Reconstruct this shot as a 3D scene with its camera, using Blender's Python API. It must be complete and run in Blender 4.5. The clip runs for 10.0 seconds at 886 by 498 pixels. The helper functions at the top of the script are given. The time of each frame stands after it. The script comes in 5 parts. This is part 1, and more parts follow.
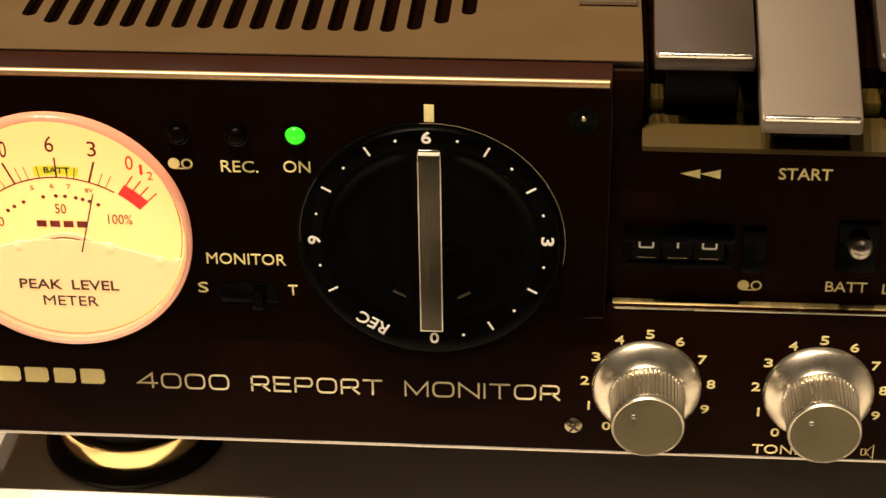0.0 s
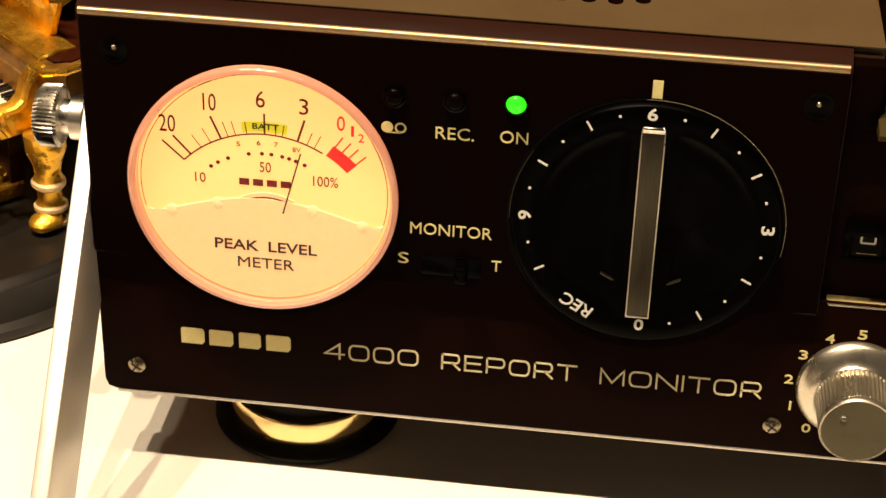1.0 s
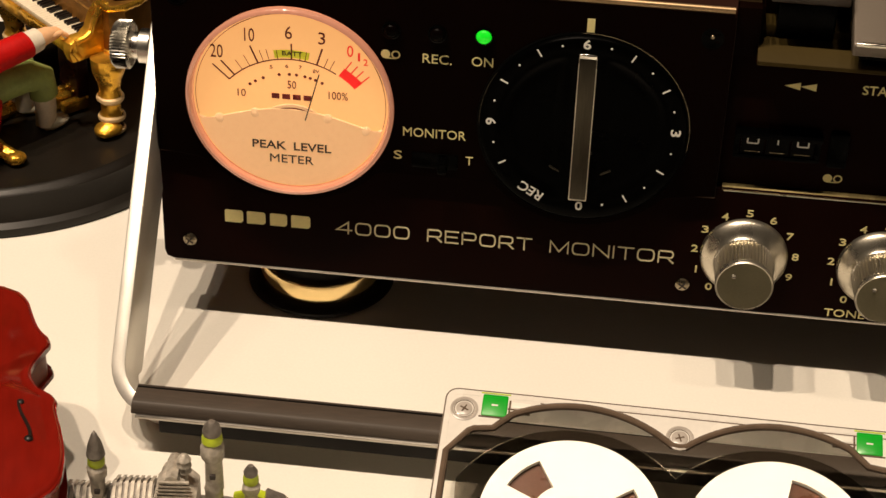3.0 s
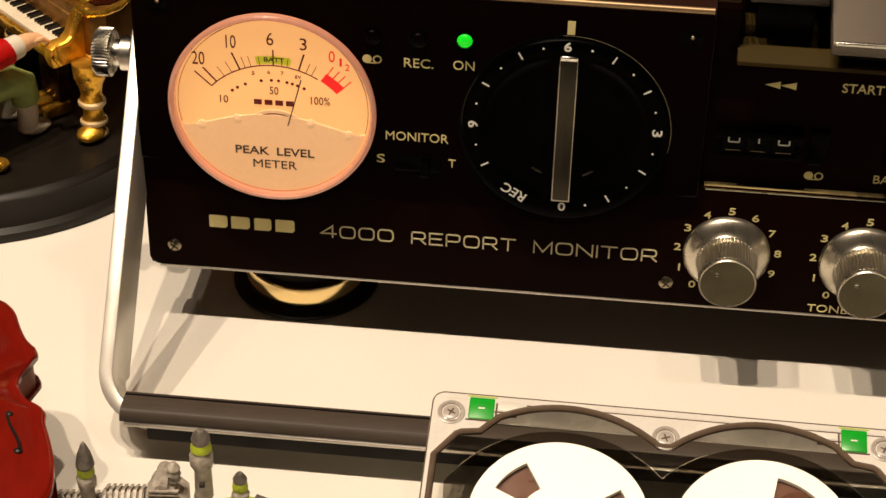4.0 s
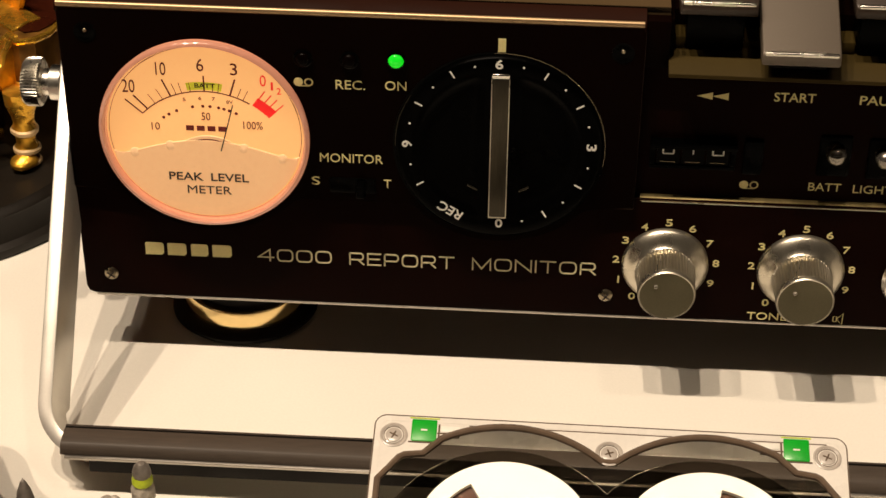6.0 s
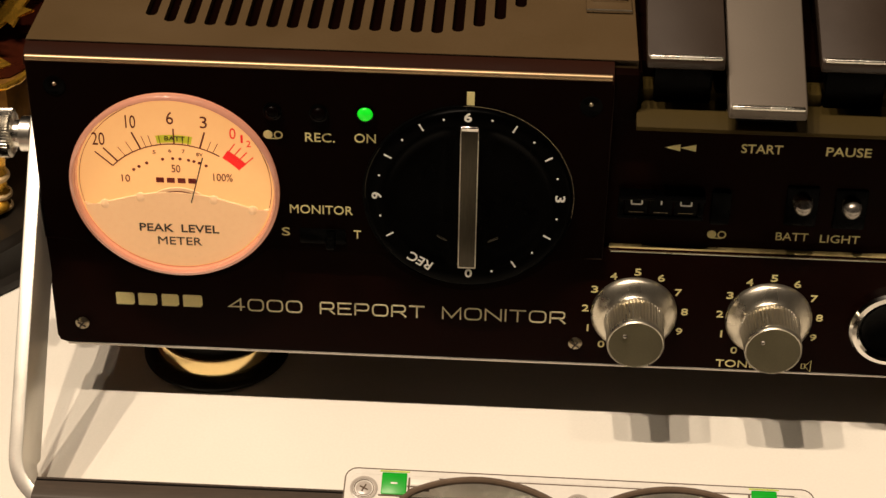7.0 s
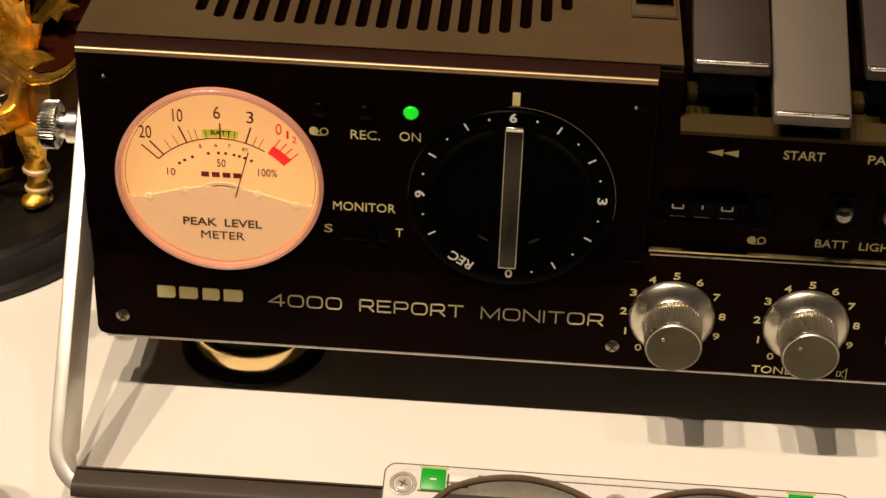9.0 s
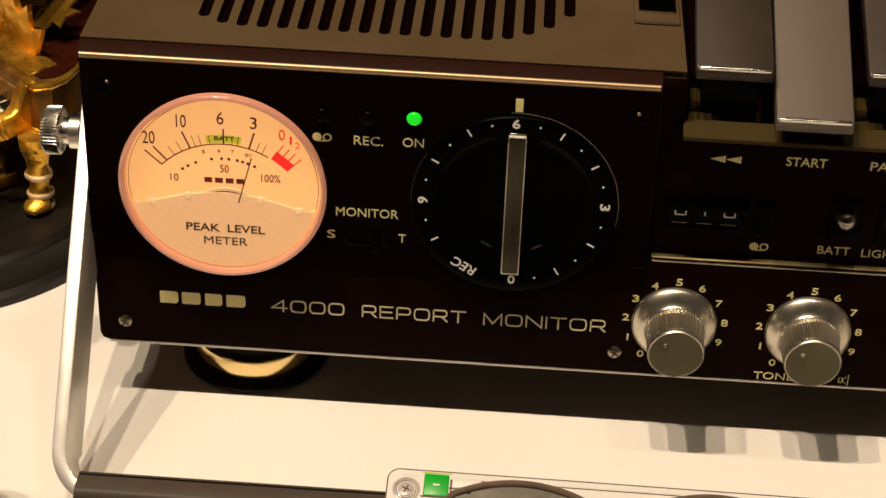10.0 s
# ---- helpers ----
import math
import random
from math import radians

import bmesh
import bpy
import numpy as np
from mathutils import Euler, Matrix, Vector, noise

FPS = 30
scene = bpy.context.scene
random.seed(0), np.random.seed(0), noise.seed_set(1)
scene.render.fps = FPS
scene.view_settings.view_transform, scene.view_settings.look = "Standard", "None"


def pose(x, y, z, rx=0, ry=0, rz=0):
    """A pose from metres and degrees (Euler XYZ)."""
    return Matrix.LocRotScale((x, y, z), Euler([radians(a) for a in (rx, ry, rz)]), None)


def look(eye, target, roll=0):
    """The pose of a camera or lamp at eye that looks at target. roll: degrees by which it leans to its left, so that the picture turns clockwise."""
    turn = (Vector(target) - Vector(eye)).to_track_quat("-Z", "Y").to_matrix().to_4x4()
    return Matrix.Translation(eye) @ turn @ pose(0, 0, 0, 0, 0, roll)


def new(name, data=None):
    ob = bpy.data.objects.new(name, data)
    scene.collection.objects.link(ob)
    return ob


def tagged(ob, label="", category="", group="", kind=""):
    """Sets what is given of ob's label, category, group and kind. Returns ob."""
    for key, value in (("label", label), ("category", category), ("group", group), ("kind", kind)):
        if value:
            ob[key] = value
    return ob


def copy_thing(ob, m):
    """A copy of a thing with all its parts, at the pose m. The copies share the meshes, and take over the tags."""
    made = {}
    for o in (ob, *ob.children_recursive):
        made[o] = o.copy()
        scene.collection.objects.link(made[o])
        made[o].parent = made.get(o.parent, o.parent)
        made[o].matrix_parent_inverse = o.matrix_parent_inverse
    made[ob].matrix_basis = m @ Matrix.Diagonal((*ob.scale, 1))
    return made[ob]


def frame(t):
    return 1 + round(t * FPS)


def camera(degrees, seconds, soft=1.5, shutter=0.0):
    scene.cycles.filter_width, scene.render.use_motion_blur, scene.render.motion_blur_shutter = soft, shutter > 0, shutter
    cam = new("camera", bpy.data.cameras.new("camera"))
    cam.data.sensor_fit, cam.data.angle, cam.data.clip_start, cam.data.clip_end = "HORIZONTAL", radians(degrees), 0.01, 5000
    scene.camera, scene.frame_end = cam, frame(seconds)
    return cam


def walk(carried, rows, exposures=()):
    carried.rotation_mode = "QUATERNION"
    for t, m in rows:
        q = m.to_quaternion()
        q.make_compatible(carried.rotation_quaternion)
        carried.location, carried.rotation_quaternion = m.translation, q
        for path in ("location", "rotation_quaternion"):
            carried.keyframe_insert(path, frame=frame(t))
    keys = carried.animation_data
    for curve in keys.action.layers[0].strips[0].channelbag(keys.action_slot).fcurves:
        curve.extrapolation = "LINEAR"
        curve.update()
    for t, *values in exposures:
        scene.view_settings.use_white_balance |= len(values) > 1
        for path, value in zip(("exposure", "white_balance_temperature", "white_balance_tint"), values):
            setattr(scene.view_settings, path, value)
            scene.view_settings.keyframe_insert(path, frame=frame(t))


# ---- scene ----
cam = camera(26.0, 10.0)
# seconds, eye in metres, yaw, pitch and roll in degrees
PATH = [
    (0.0, 0.0246, -0.2904, 0.2413, 4.44, -31.72, -0.77),
    (0.2, 0.0166, -0.2883, 0.2435, 4.46, -32.13, -0.19),
    (0.5, 0.0055, -0.2881, 0.2393, 5.32, -31.72, 0.69),
    (0.7, -0.0005, -0.2865, 0.2376, 5.56, -31.85, 1.24),
    (1.0, -0.0032, -0.2879, 0.2285, 6.28, -31.04, 1.79),
    (1.2, -0.0051, -0.2872, 0.2319, 6.68, -31.75, 1.96),
    (1.5, -0.0061, -0.2916, 0.2274, 6.72, -31.59, 2.32),
    (1.7, -0.0047, -0.3061, 0.2372, 6.79, -32.00, 2.47),
    (2.0, -0.0007, -0.3395, 0.2518, 6.58, -31.63, 2.57),
    (2.2, -0.0003, -0.3582, 0.2670, 6.14, -32.35, 2.64),
    (2.5, 0.0012, -0.3818, 0.2820, 5.99, -32.87, 2.45),
    (2.7, 0.0014, -0.3814, 0.2822, 5.58, -33.20, 2.40),
    (3.0, 0.0071, -0.3771, 0.2774, 5.72, -33.47, 2.05),
    (3.2, 0.0066, -0.3769, 0.2785, 5.62, -33.81, 1.93),
    (4.5, 0.0062, -0.3734, 0.2835, 4.67, -34.09, 1.23),
    (5.0, 0.0106, -0.3709, 0.2834, 4.33, -34.13, 0.83),
    (5.2, 0.0102, -0.3720, 0.2803, 4.10, -33.84, 0.76),
    (6.3, 0.0086, -0.3708, 0.2921, 2.93, -34.18, 0.67),
    (6.5, 0.0113, -0.3677, 0.2953, 2.71, -34.08, 0.72),
    (7.0, 0.0102, -0.3676, 0.2952, 2.46, -33.84, 0.91),
    (7.5, 0.0078, -0.3695, 0.2937, 2.43, -33.66, 1.24),
    (8.0, 0.0060, -0.3707, 0.2939, 2.54, -33.54, 1.57),
    (8.5, 0.0032, -0.3721, 0.2931, 2.67, -33.42, 1.86),
    (9.0, 0.0028, -0.3726, 0.2933, 2.75, -33.35, 1.99),
    (9.5, 0.0022, -0.3733, 0.2933, 2.74, -33.20, 2.04),
    (10.0, 0.0013, -0.3732, 0.2933, 2.62, -33.14, 2.14),
]
EXPOSURES = [(0.0, 0.95, 7050, 10), (1.4, 0.5, 7150, 10), (2.3, 0.0, 6500, 10), (10.0, 0.0, 6500, 10)]
walk(cam, [(t, pose(x, y, z, 90 + pitch, 0, yaw) @ pose(0, 0, 0, 0, 0, roll)) for t, x, y, z, yaw, pitch, roll in PATH], EXPOSURES)

# ---- light ----
world = bpy.data.worlds.new("room_air")
world.use_nodes = True
world.node_tree.nodes["Background"].inputs[0].default_value = (1.0, 0.58, 0.25, 1)
world.node_tree.nodes["Background"].inputs[1].default_value = 0.0015
scene.world = world


def spot_lamp(x, y, z, watts, size):
    data = bpy.data.lights.new("ceiling_spot", "SPOT")
    data.spot_size, data.spot_blend, data.shadow_soft_size = radians(42), 0.6, size
    data.energy, data.color = watts, (1.0, 0.80, 0.60)
    lamp = new("ceiling_spot", data)
    lamp.matrix_world = look((x, y, z), (-0.02, -0.02, 0))
    return lamp


# a row of narrow downlights over the near edge of the table; those at the ends are turned down
LAMP = 48.0
spot_lamp(-0.155, -0.29, 1.65, LAMP, 0.014)
spot_lamp(-0.386, -0.29, 1.65, LAMP * 1.06, 0.014)
spot_lamp(-0.629, -0.29, 1.65, LAMP * 1.05, 0.014)
spot_lamp(0.36, -0.25, 1.65, LAMP * 0.24, 0.03)
spot_lamp(-0.87, -0.28, 1.65, LAMP * 0.18, 0.03)


# ---- materials ----
def mat(name, color, rough=0.5, metal=0.0, vary=0.12, fine=900.0, coarse=60.0, bump=0.05, glow=0.0, glow_color=None, rough_vary=0.1,
        stretch=(1, 1, 1), clear=0.0, ior=1.45, spec=0.5, depth=0.0002, coat=0.0):
    m = bpy.data.materials.new(name)
    m.use_nodes = True
    n, l = m.node_tree.nodes, m.node_tree.links
    b = n["Principled BSDF"]
    co = n.new("ShaderNodeTexCoord")
    mp = n.new("ShaderNodeMapping")
    mp.inputs["Scale"].default_value = stretch
    l.new(co.outputs["Object"], mp.inputs["Vector"])
    big, small = n.new("ShaderNodeTexNoise"), n.new("ShaderNodeTexNoise")
    big.inputs["Scale"].default_value, big.inputs["Detail"].default_value = coarse, 4
    small.inputs["Scale"].default_value, small.inputs["Detail"].default_value = fine, 3
    for t in (big, small):
        l.new(mp.outputs["Vector"], t.inputs["Vector"])
    mix = n.new("ShaderNodeMath")
    mix.operation = "ADD"
    l.new(big.outputs["Fac"], mix.inputs[0])
    l.new(small.outputs["Fac"], mix.inputs[1])
    ramp = n.new("ShaderNodeMapRange")
    ramp.inputs["From Min"].default_value, ramp.inputs["From Max"].default_value = 0.6, 1.4
    ramp.inputs["To Min"].default_value, ramp.inputs["To Max"].default_value = 1 - vary, 1 + vary
    l.new(mix.outputs[0], ramp.inputs["Value"])
    scale = n.new("ShaderNodeVectorMath")
    scale.operation = "SCALE"
    scale.inputs[0].default_value = color
    l.new(ramp.outputs[0], scale.inputs["Scale"])
    l.new(scale.outputs["Vector"], b.inputs["Base Color"])
    rr = n.new("ShaderNodeMapRange")
    rr.inputs["From Min"].default_value, rr.inputs["From Max"].default_value = 0.3, 0.7
    rr.inputs["To Min"].default_value, rr.inputs["To Max"].default_value = max(0.02, rough - rough_vary), min(1.0, rough + rough_vary)
    l.new(big.outputs["Fac"], rr.inputs["Value"])
    l.new(rr.outputs[0], b.inputs["Roughness"])
    b.inputs["Metallic"].default_value = metal
    b.inputs["IOR"].default_value = ior
    b.inputs["Specular IOR Level"].default_value = spec
    b.inputs["Transmission Weight"].default_value = clear
    b.inputs["Coat Weight"].default_value = coat
    b.inputs["Coat Roughness"].default_value = 0.08
    if bump:
        bp = n.new("ShaderNodeBump")
        bp.inputs["Strength"].default_value, bp.inputs["Distance"].default_value = bump, depth
        l.new(small.outputs["Fac"], bp.inputs["Height"])
        l.new(bp.outputs["Normal"], b.inputs["Normal"])
    if glow:
        b.inputs["Emission Color"].default_value = (*(glow_color or color), 1)
        b.inputs["Emission Strength"].default_value = glow
    return m


TABLE = mat("ivory_laminate", (0.775, 0.745, 0.675), 0.42, vary=0.04, fine=1500, coarse=14, bump=0.03)
WALL = mat("brown_wall_paint", (0.040, 0.022, 0.014), 0.8, vary=0.08, fine=60, coarse=3, bump=0.1)
FLOOR = mat("brown_floor", (0.08, 0.045, 0.025), 0.5, vary=0.2, fine=40, coarse=4)
CEIL = mat("ceiling_paint", (0.05, 0.030, 0.020), 0.9, vary=0.05, fine=60, coarse=3)
BLACK = mat("black_panel", (0.0032, 0.0010, 0.0006), 0.42, vary=0.3, fine=2600, coarse=70, bump=0.06, spec=0.014)
# redder copy of the panel black, with a reddish reflection put into the colour
BLACK_REFLECTING = mat("black_panel_red_reflection", (0.0072, 0.0018, 0.0010), 0.42, vary=0.3, fine=2600, coarse=70, bump=0.06, spec=0.022)
DIAL = mat("black_dial_plastic", (0.0006, 0.0006, 0.0006), 0.3, vary=0.3, fine=1500, coarse=120, bump=0.02, spec=0.02, rough_vary=0.05)
BLACK_GLOSS = mat("black_gloss_plastic", (0.0006, 0.0006, 0.0006), 0.26, vary=0.3, fine=1500, coarse=120, bump=0.02, spec=0.035)
RUBBER = mat("black_rubber", (0.006, 0.0045, 0.0035), 0.6, vary=0.3, bump=0.1, spec=0.2)
BROWN = mat("olive_brown_enamel", (0.074, 0.047, 0.021), 0.5, vary=0.10, fine=2200, coarse=40, bump=0.14, spec=0.25)
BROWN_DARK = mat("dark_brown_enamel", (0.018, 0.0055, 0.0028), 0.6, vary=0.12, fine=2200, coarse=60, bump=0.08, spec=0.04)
CASE = mat("dark_brown_case", (0.030, 0.016, 0.009), 0.55, vary=0.1, fine=1500, coarse=50, bump=0.12, spec=0.2)
ALU = mat("satin_aluminium", (0.58, 0.54, 0.45), 0.31, 0.95, vary=0.10, fine=2500, coarse=80, bump=0.05)
ALU_DULL = mat("matt_aluminium", (0.50, 0.47, 0.43), 0.42, 1.0, vary=0.08, fine=2500, coarse=90, bump=0.05)
HANDLE = mat("anodised_strip", (0.66, 0.635, 0.58), 0.40, 0.7, vary=0.05, fine=1800, coarse=60, bump=0.03)
GRIP = mat("dark_grip_plastic", (0.060, 0.047, 0.037), 0.56, vary=0.2, fine=1800, coarse=70, bump=0.06, stretch=(0.1, 1, 1), spec=0.25)
CHROME = mat("chrome", (0.78, 0.75, 0.70), 0.10, 1.0, vary=0.04, fine=800, coarse=100, bump=0.0, rough_vary=0.05)
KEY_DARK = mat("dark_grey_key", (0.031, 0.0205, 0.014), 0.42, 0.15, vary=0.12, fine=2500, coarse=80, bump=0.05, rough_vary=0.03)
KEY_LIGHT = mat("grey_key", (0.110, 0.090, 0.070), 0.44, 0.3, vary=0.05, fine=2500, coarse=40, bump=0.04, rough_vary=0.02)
CREAM = mat("cream_print", (0.82, 0.73, 0.34), 0.6, vary=0.08, fine=3000, coarse=300, bump=0.0)
WHITE_PRINT = mat("white_print", (0.80, 0.79, 0.74), 0.6, vary=0.05, fine=3000, coarse=300, bump=0.0)
WINDOW_DARK = mat("counter_black", (0.0015, 0.0015, 0.0015), 0.4, vary=0.2, bump=0.0, spec=0.05)
CAP = mat("satin_grey_cap", (0.15, 0.135, 0.085), 0.42, 0.5, vary=0.10, fine=2600, coarse=120, bump=0.06, spec=0.25)
# brighter than the shoulder: its edge highlight put into the colour
EDGE = mat("edge_highlight_metal", (0.36, 0.25, 0.14), 0.40, 0.8, vary=0.15, fine=1500, coarse=40, bump=0.0, rough_vary=0.08)
STRIP = mat("brushed_strip", (0.046, 0.040, 0.028), 0.32, 0.8, vary=0.25, fine=2500, coarse=60, bump=0.05, stretch=(1, 1, 0.1))
BUTTON = mat("polished_grey_button", (0.30, 0.28, 0.25), 0.22, 0.85, vary=0.06, fine=1500, coarse=90, bump=0.02)
# worn metal, brightened so the ledge's highlight is in its colour
LEDGE = mat("worn_lit_olive_metal", (0.34, 0.27, 0.12), 0.36, 0.75, vary=0.25, fine=1200, coarse=45, bump=0.05)
SCREW = mat("aged_screw_steel", (0.27, 0.23, 0.16), 0.26, 1.0, vary=0.2, fine=1500, coarse=200, bump=0.1)
# emission here paints lamplight from inside the meter; the bezel is no source
RIM_CLEAR = mat("glowing_bezel", (0.40, 0.19, 0.13), 0.10, vary=0.1, fine=600, coarse=80, bump=0.0, glow=0.24, glow_color=(1.0, 0.36, 0.19), coat=1.0)
PIVOT = mat("polished_steel", (0.74, 0.71, 0.64), 0.27, 1.0, vary=0.08, fine=900, coarse=120, bump=0.0)
# glow on beads and hub cover paints light; neither is a lamp
BEAD = mat("glowing_pale_plastic", (0.52, 0.37, 0.22), 0.2, vary=0.05, fine=600, coarse=80, bump=0.0, glow=0.46, glow_color=(1.0, 0.48, 0.20), coat=0.5)
WELL = mat("grey_moulded_post", (0.40, 0.36, 0.32), 0.25, vary=0.1, fine=900, coarse=90, bump=0.05)
# paler than the black plate: the highlight of its edge as a colour
PLATE_EDGE = mat("plate_edge_highlight", (0.050, 0.026, 0.015), 0.35, 0.4, vary=0.5, fine=900, coarse=60, bump=0.0)
TITLE = mat("pale_print", (0.74, 0.67, 0.42), 0.6, vary=0.08, fine=3000, coarse=300, bump=0.0)
LED_ON = mat("lit_green_led", (0.01, 0.30, 0.02), 0.2, vary=0.3, coarse=500, glow=0.62, glow_color=(0.004, 0.95, 0.015), bump=0.0)
LED_OFF = mat("dark_red_led", (0.0016, 0.0006, 0.0005), 0.3, vary=0.2, bump=0.0, spec=0.03)
FACE = mat("lit_meter_face", (0.40, 0.25, 0.10), 0.6, vary=0.05, fine=700, coarse=45, bump=0.0, glow=0.80, glow_color=(1.0, 0.455, 0.15))
# mask and rim emit in place of the lamps inside the meter
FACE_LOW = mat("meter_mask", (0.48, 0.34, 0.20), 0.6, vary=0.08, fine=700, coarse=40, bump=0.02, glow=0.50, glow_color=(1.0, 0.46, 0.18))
RIM = mat("glowing_rosy_rim", (0.42, 0.19, 0.12), 0.12, vary=0.08, fine=600, coarse=80, bump=0.0, glow=0.32, glow_color=(1.0, 0.33, 0.17), coat=0.6)
INK = mat("brown_ink", (0.16, 0.012, 0.007), 0.6, vary=0.15, fine=3000, coarse=300, bump=0.0)
INK_DARK = mat("dark_ink", (0.030, 0.022, 0.018), 0.6, vary=0.15, fine=3000, coarse=300, bump=0.0)
# these two inks emit as well, painting the backlight behind them
INK_RED = mat("red_ink", (0.80, 0.02, 0.015), 0.6, vary=0.1, fine=2000, coarse=200, bump=0.0, glow=0.5, glow_color=(0.9, 0.01, 0.01))
INK_LIME = mat("lime_ink", (0.55, 0.50, 0.03), 0.6, vary=0.1, fine=2000, coarse=200, bump=0.0, glow=0.30, glow_color=(0.80, 0.66, 0.03))
GOLD_BAND = mat("polished_brass", (0.92, 0.70, 0.33), 0.14, 1.0, vary=0.06, fine=800, coarse=90, bump=0.01, rough_vary=0.05)
GOLD = mat("gold_paint", (0.80, 0.44, 0.05), 0.30, 0.85, vary=0.45, fine=260, coarse=90, bump=0.8, rough_vary=0.18, depth=0.0008)
GOLD_DARK = mat("dark_gold_paint", (0.24, 0.115, 0.022), 0.40, 0.65, vary=0.6, fine=240, coarse=70, bump=0.7, rough_vary=0.18, depth=0.0006)
SILL = mat("dark_olive_enamel", (0.040, 0.027, 0.0065), 0.6, vary=0.1, fine=2200, coarse=50, bump=0.1, spec=0.08)
GOLD_WORN = mat("worn_white_gold", (0.70, 0.50, 0.26), 0.45, 0.2, vary=0.25, fine=500, coarse=150, bump=0.4)
PIANO_DARK = mat("dark_brown_lacquer", (0.026, 0.005, 0.002), 0.3, spec=0.15, vary=0.3, fine=600, coarse=90, bump=0.1)
IVORY = mat("ivory_keys", (0.75, 0.66, 0.50), 0.4, vary=0.08, fine=900, coarse=150, bump=0.05)
BASE_BLACK = mat("black_stand", (0.010, 0.008, 0.006), 0.34, spec=0.3, vary=0.25, fine=1200, coarse=60, bump=0.08)
COAT = mat("red_paint", (0.46, 0.006, 0.005), 0.5, vary=0.2, fine=700, coarse=90, bump=0.2, spec=0.2)
CUFF = mat("cream_paint", (0.72, 0.64, 0.52), 0.5, vary=0.12, fine=700, coarse=120, bump=0.3)
SKIN = mat("peach_paint", (0.78, 0.46, 0.25), 0.5, vary=0.12, fine=700, coarse=120, bump=0.2)
OLIVE = mat("olive_paint", (0.27, 0.34, 0.10), 0.5, vary=0.2, fine=700, coarse=120, bump=0.2)
GREY_PAINT = mat("grey_stocking_paint", (0.46, 0.43, 0.34), 0.55, vary=0.2, fine=700, coarse=120, bump=0.2)
VARNISH = mat("red_violin_varnish", (0.17, 0.0075, 0.0035), 0.22, vary=0.22, fine=500, coarse=26, bump=0.03, stretch=(1, 0.25, 1), rough_vary=0.06, coat=0.5)
VARNISH_EDGE = mat("orange_brown_varnish", (0.18, 0.035, 0.012), 0.35, vary=0.3, fine=500, coarse=60, bump=0.1)
EBONY = mat("black_fingerboard", (0.008, 0.006, 0.005), 0.35, vary=0.3, bump=0.05)
PEWTER = mat("pewter", (0.44, 0.40, 0.34), 0.52, 0.3, vary=0.5, fine=600, coarse=200, bump=0.8, depth=0.0006)
PEWTER_DARK = mat("dark_pewter", (0.17, 0.15, 0.13), 0.46, 0.35, vary=0.5, fine=600, coarse=200, bump=0.8, depth=0.0006)
LIME = mat("lime_paint", (0.42, 0.52, 0.02), 0.45, vary=0.3, fine=700, coarse=200, bump=0.3)
CLEAR = mat("clear_plastic", (0.97, 0.97, 0.95), 0.04, vary=0.01, fine=500, coarse=60, bump=0.0, clear=1.0, ior=1.12, rough_vary=0.02)
SMOKE = mat("smoked_plastic", (0.33, 0.30, 0.26), 0.06, vary=0.03, fine=500, coarse=60, bump=0.0, clear=1.0, ior=1.1, rough_vary=0.02)
RIB = mat("dark_clear_rib", (0.12, 0.085, 0.060), 0.10, vary=0.2, fine=500, coarse=60, bump=0.0, rough_vary=0.04, coat=0.5)
SHELL_EDGE = mat("frosted_shell_edge", (0.70, 0.665, 0.61), 0.25, vary=0.05, fine=900, coarse=90, bump=0.05)
REEL_WHITE = mat("white_reel_plastic", (0.74, 0.72, 0.655), 0.42, vary=0.03, fine=1200, coarse=70, bump=0.02)
TAPE = mat("brown_tape", (0.075, 0.030, 0.016), 0.3, vary=0.2, fine=1500, coarse=90, bump=0.05)
GREEN = mat("green_plastic_tab", (0.002, 0.34, 0.015), 0.35, vary=0.1, fine=900, coarse=120, bump=0.03)
GLASS = mat("meter_glass", (1, 1, 1), 0.02, vary=0.0, fine=300, coarse=20, bump=0.0, clear=1.0, ior=1.02, rough_vary=0.01)


# ---- building helpers (millimetres in, metres out) ----
def thing(name, x, y, z, label, category, group="", turn=0.0):
    ob = new(name)
    ob.empty_display_size = 0.01
    ob.matrix_world = pose(x * 0.001, y * 0.001, z * 0.001, 0, 0, turn)
    return tagged(ob, label, category, group)


def part(name, bm, material, parent=None, label="", angle=35.0, at=None):
    """One mesh object out of a bmesh in millimetres."""
    bmesh.ops.recalc_face_normals(bm, faces=bm.faces)
    bm.transform(Matrix.Scale(0.001, 4))
    me = bpy.data.meshes.new(name)
    bm.to_mesh(me)
    bm.free()
    for m in material if isinstance(material, (list, tuple)) else [material]:
        me.materials.append(m)
    me.polygons.foreach_set("use_smooth", [True] * len(me.polygons))
    me.set_sharp_from_angle(angle=radians(angle))
    ob = new(name, me)
    if parent:
        ob.parent = parent
    if at is not None:
        ob.matrix_basis = at
    if label:
        ob["label"] = label
    return ob


def share(ob, parent, at):
    """Another object on the same mesh."""
    o = new(ob.name.split(".")[0], ob.data)
    o.parent = parent
    o.matrix_basis = at
    if "label" in ob:
        o["label"] = ob["label"]
    return o


def mm(x, y, z, rx=0, ry=0, rz=0):
    return pose(x * 0.001, y * 0.001, z * 0.001, rx, ry, rz)


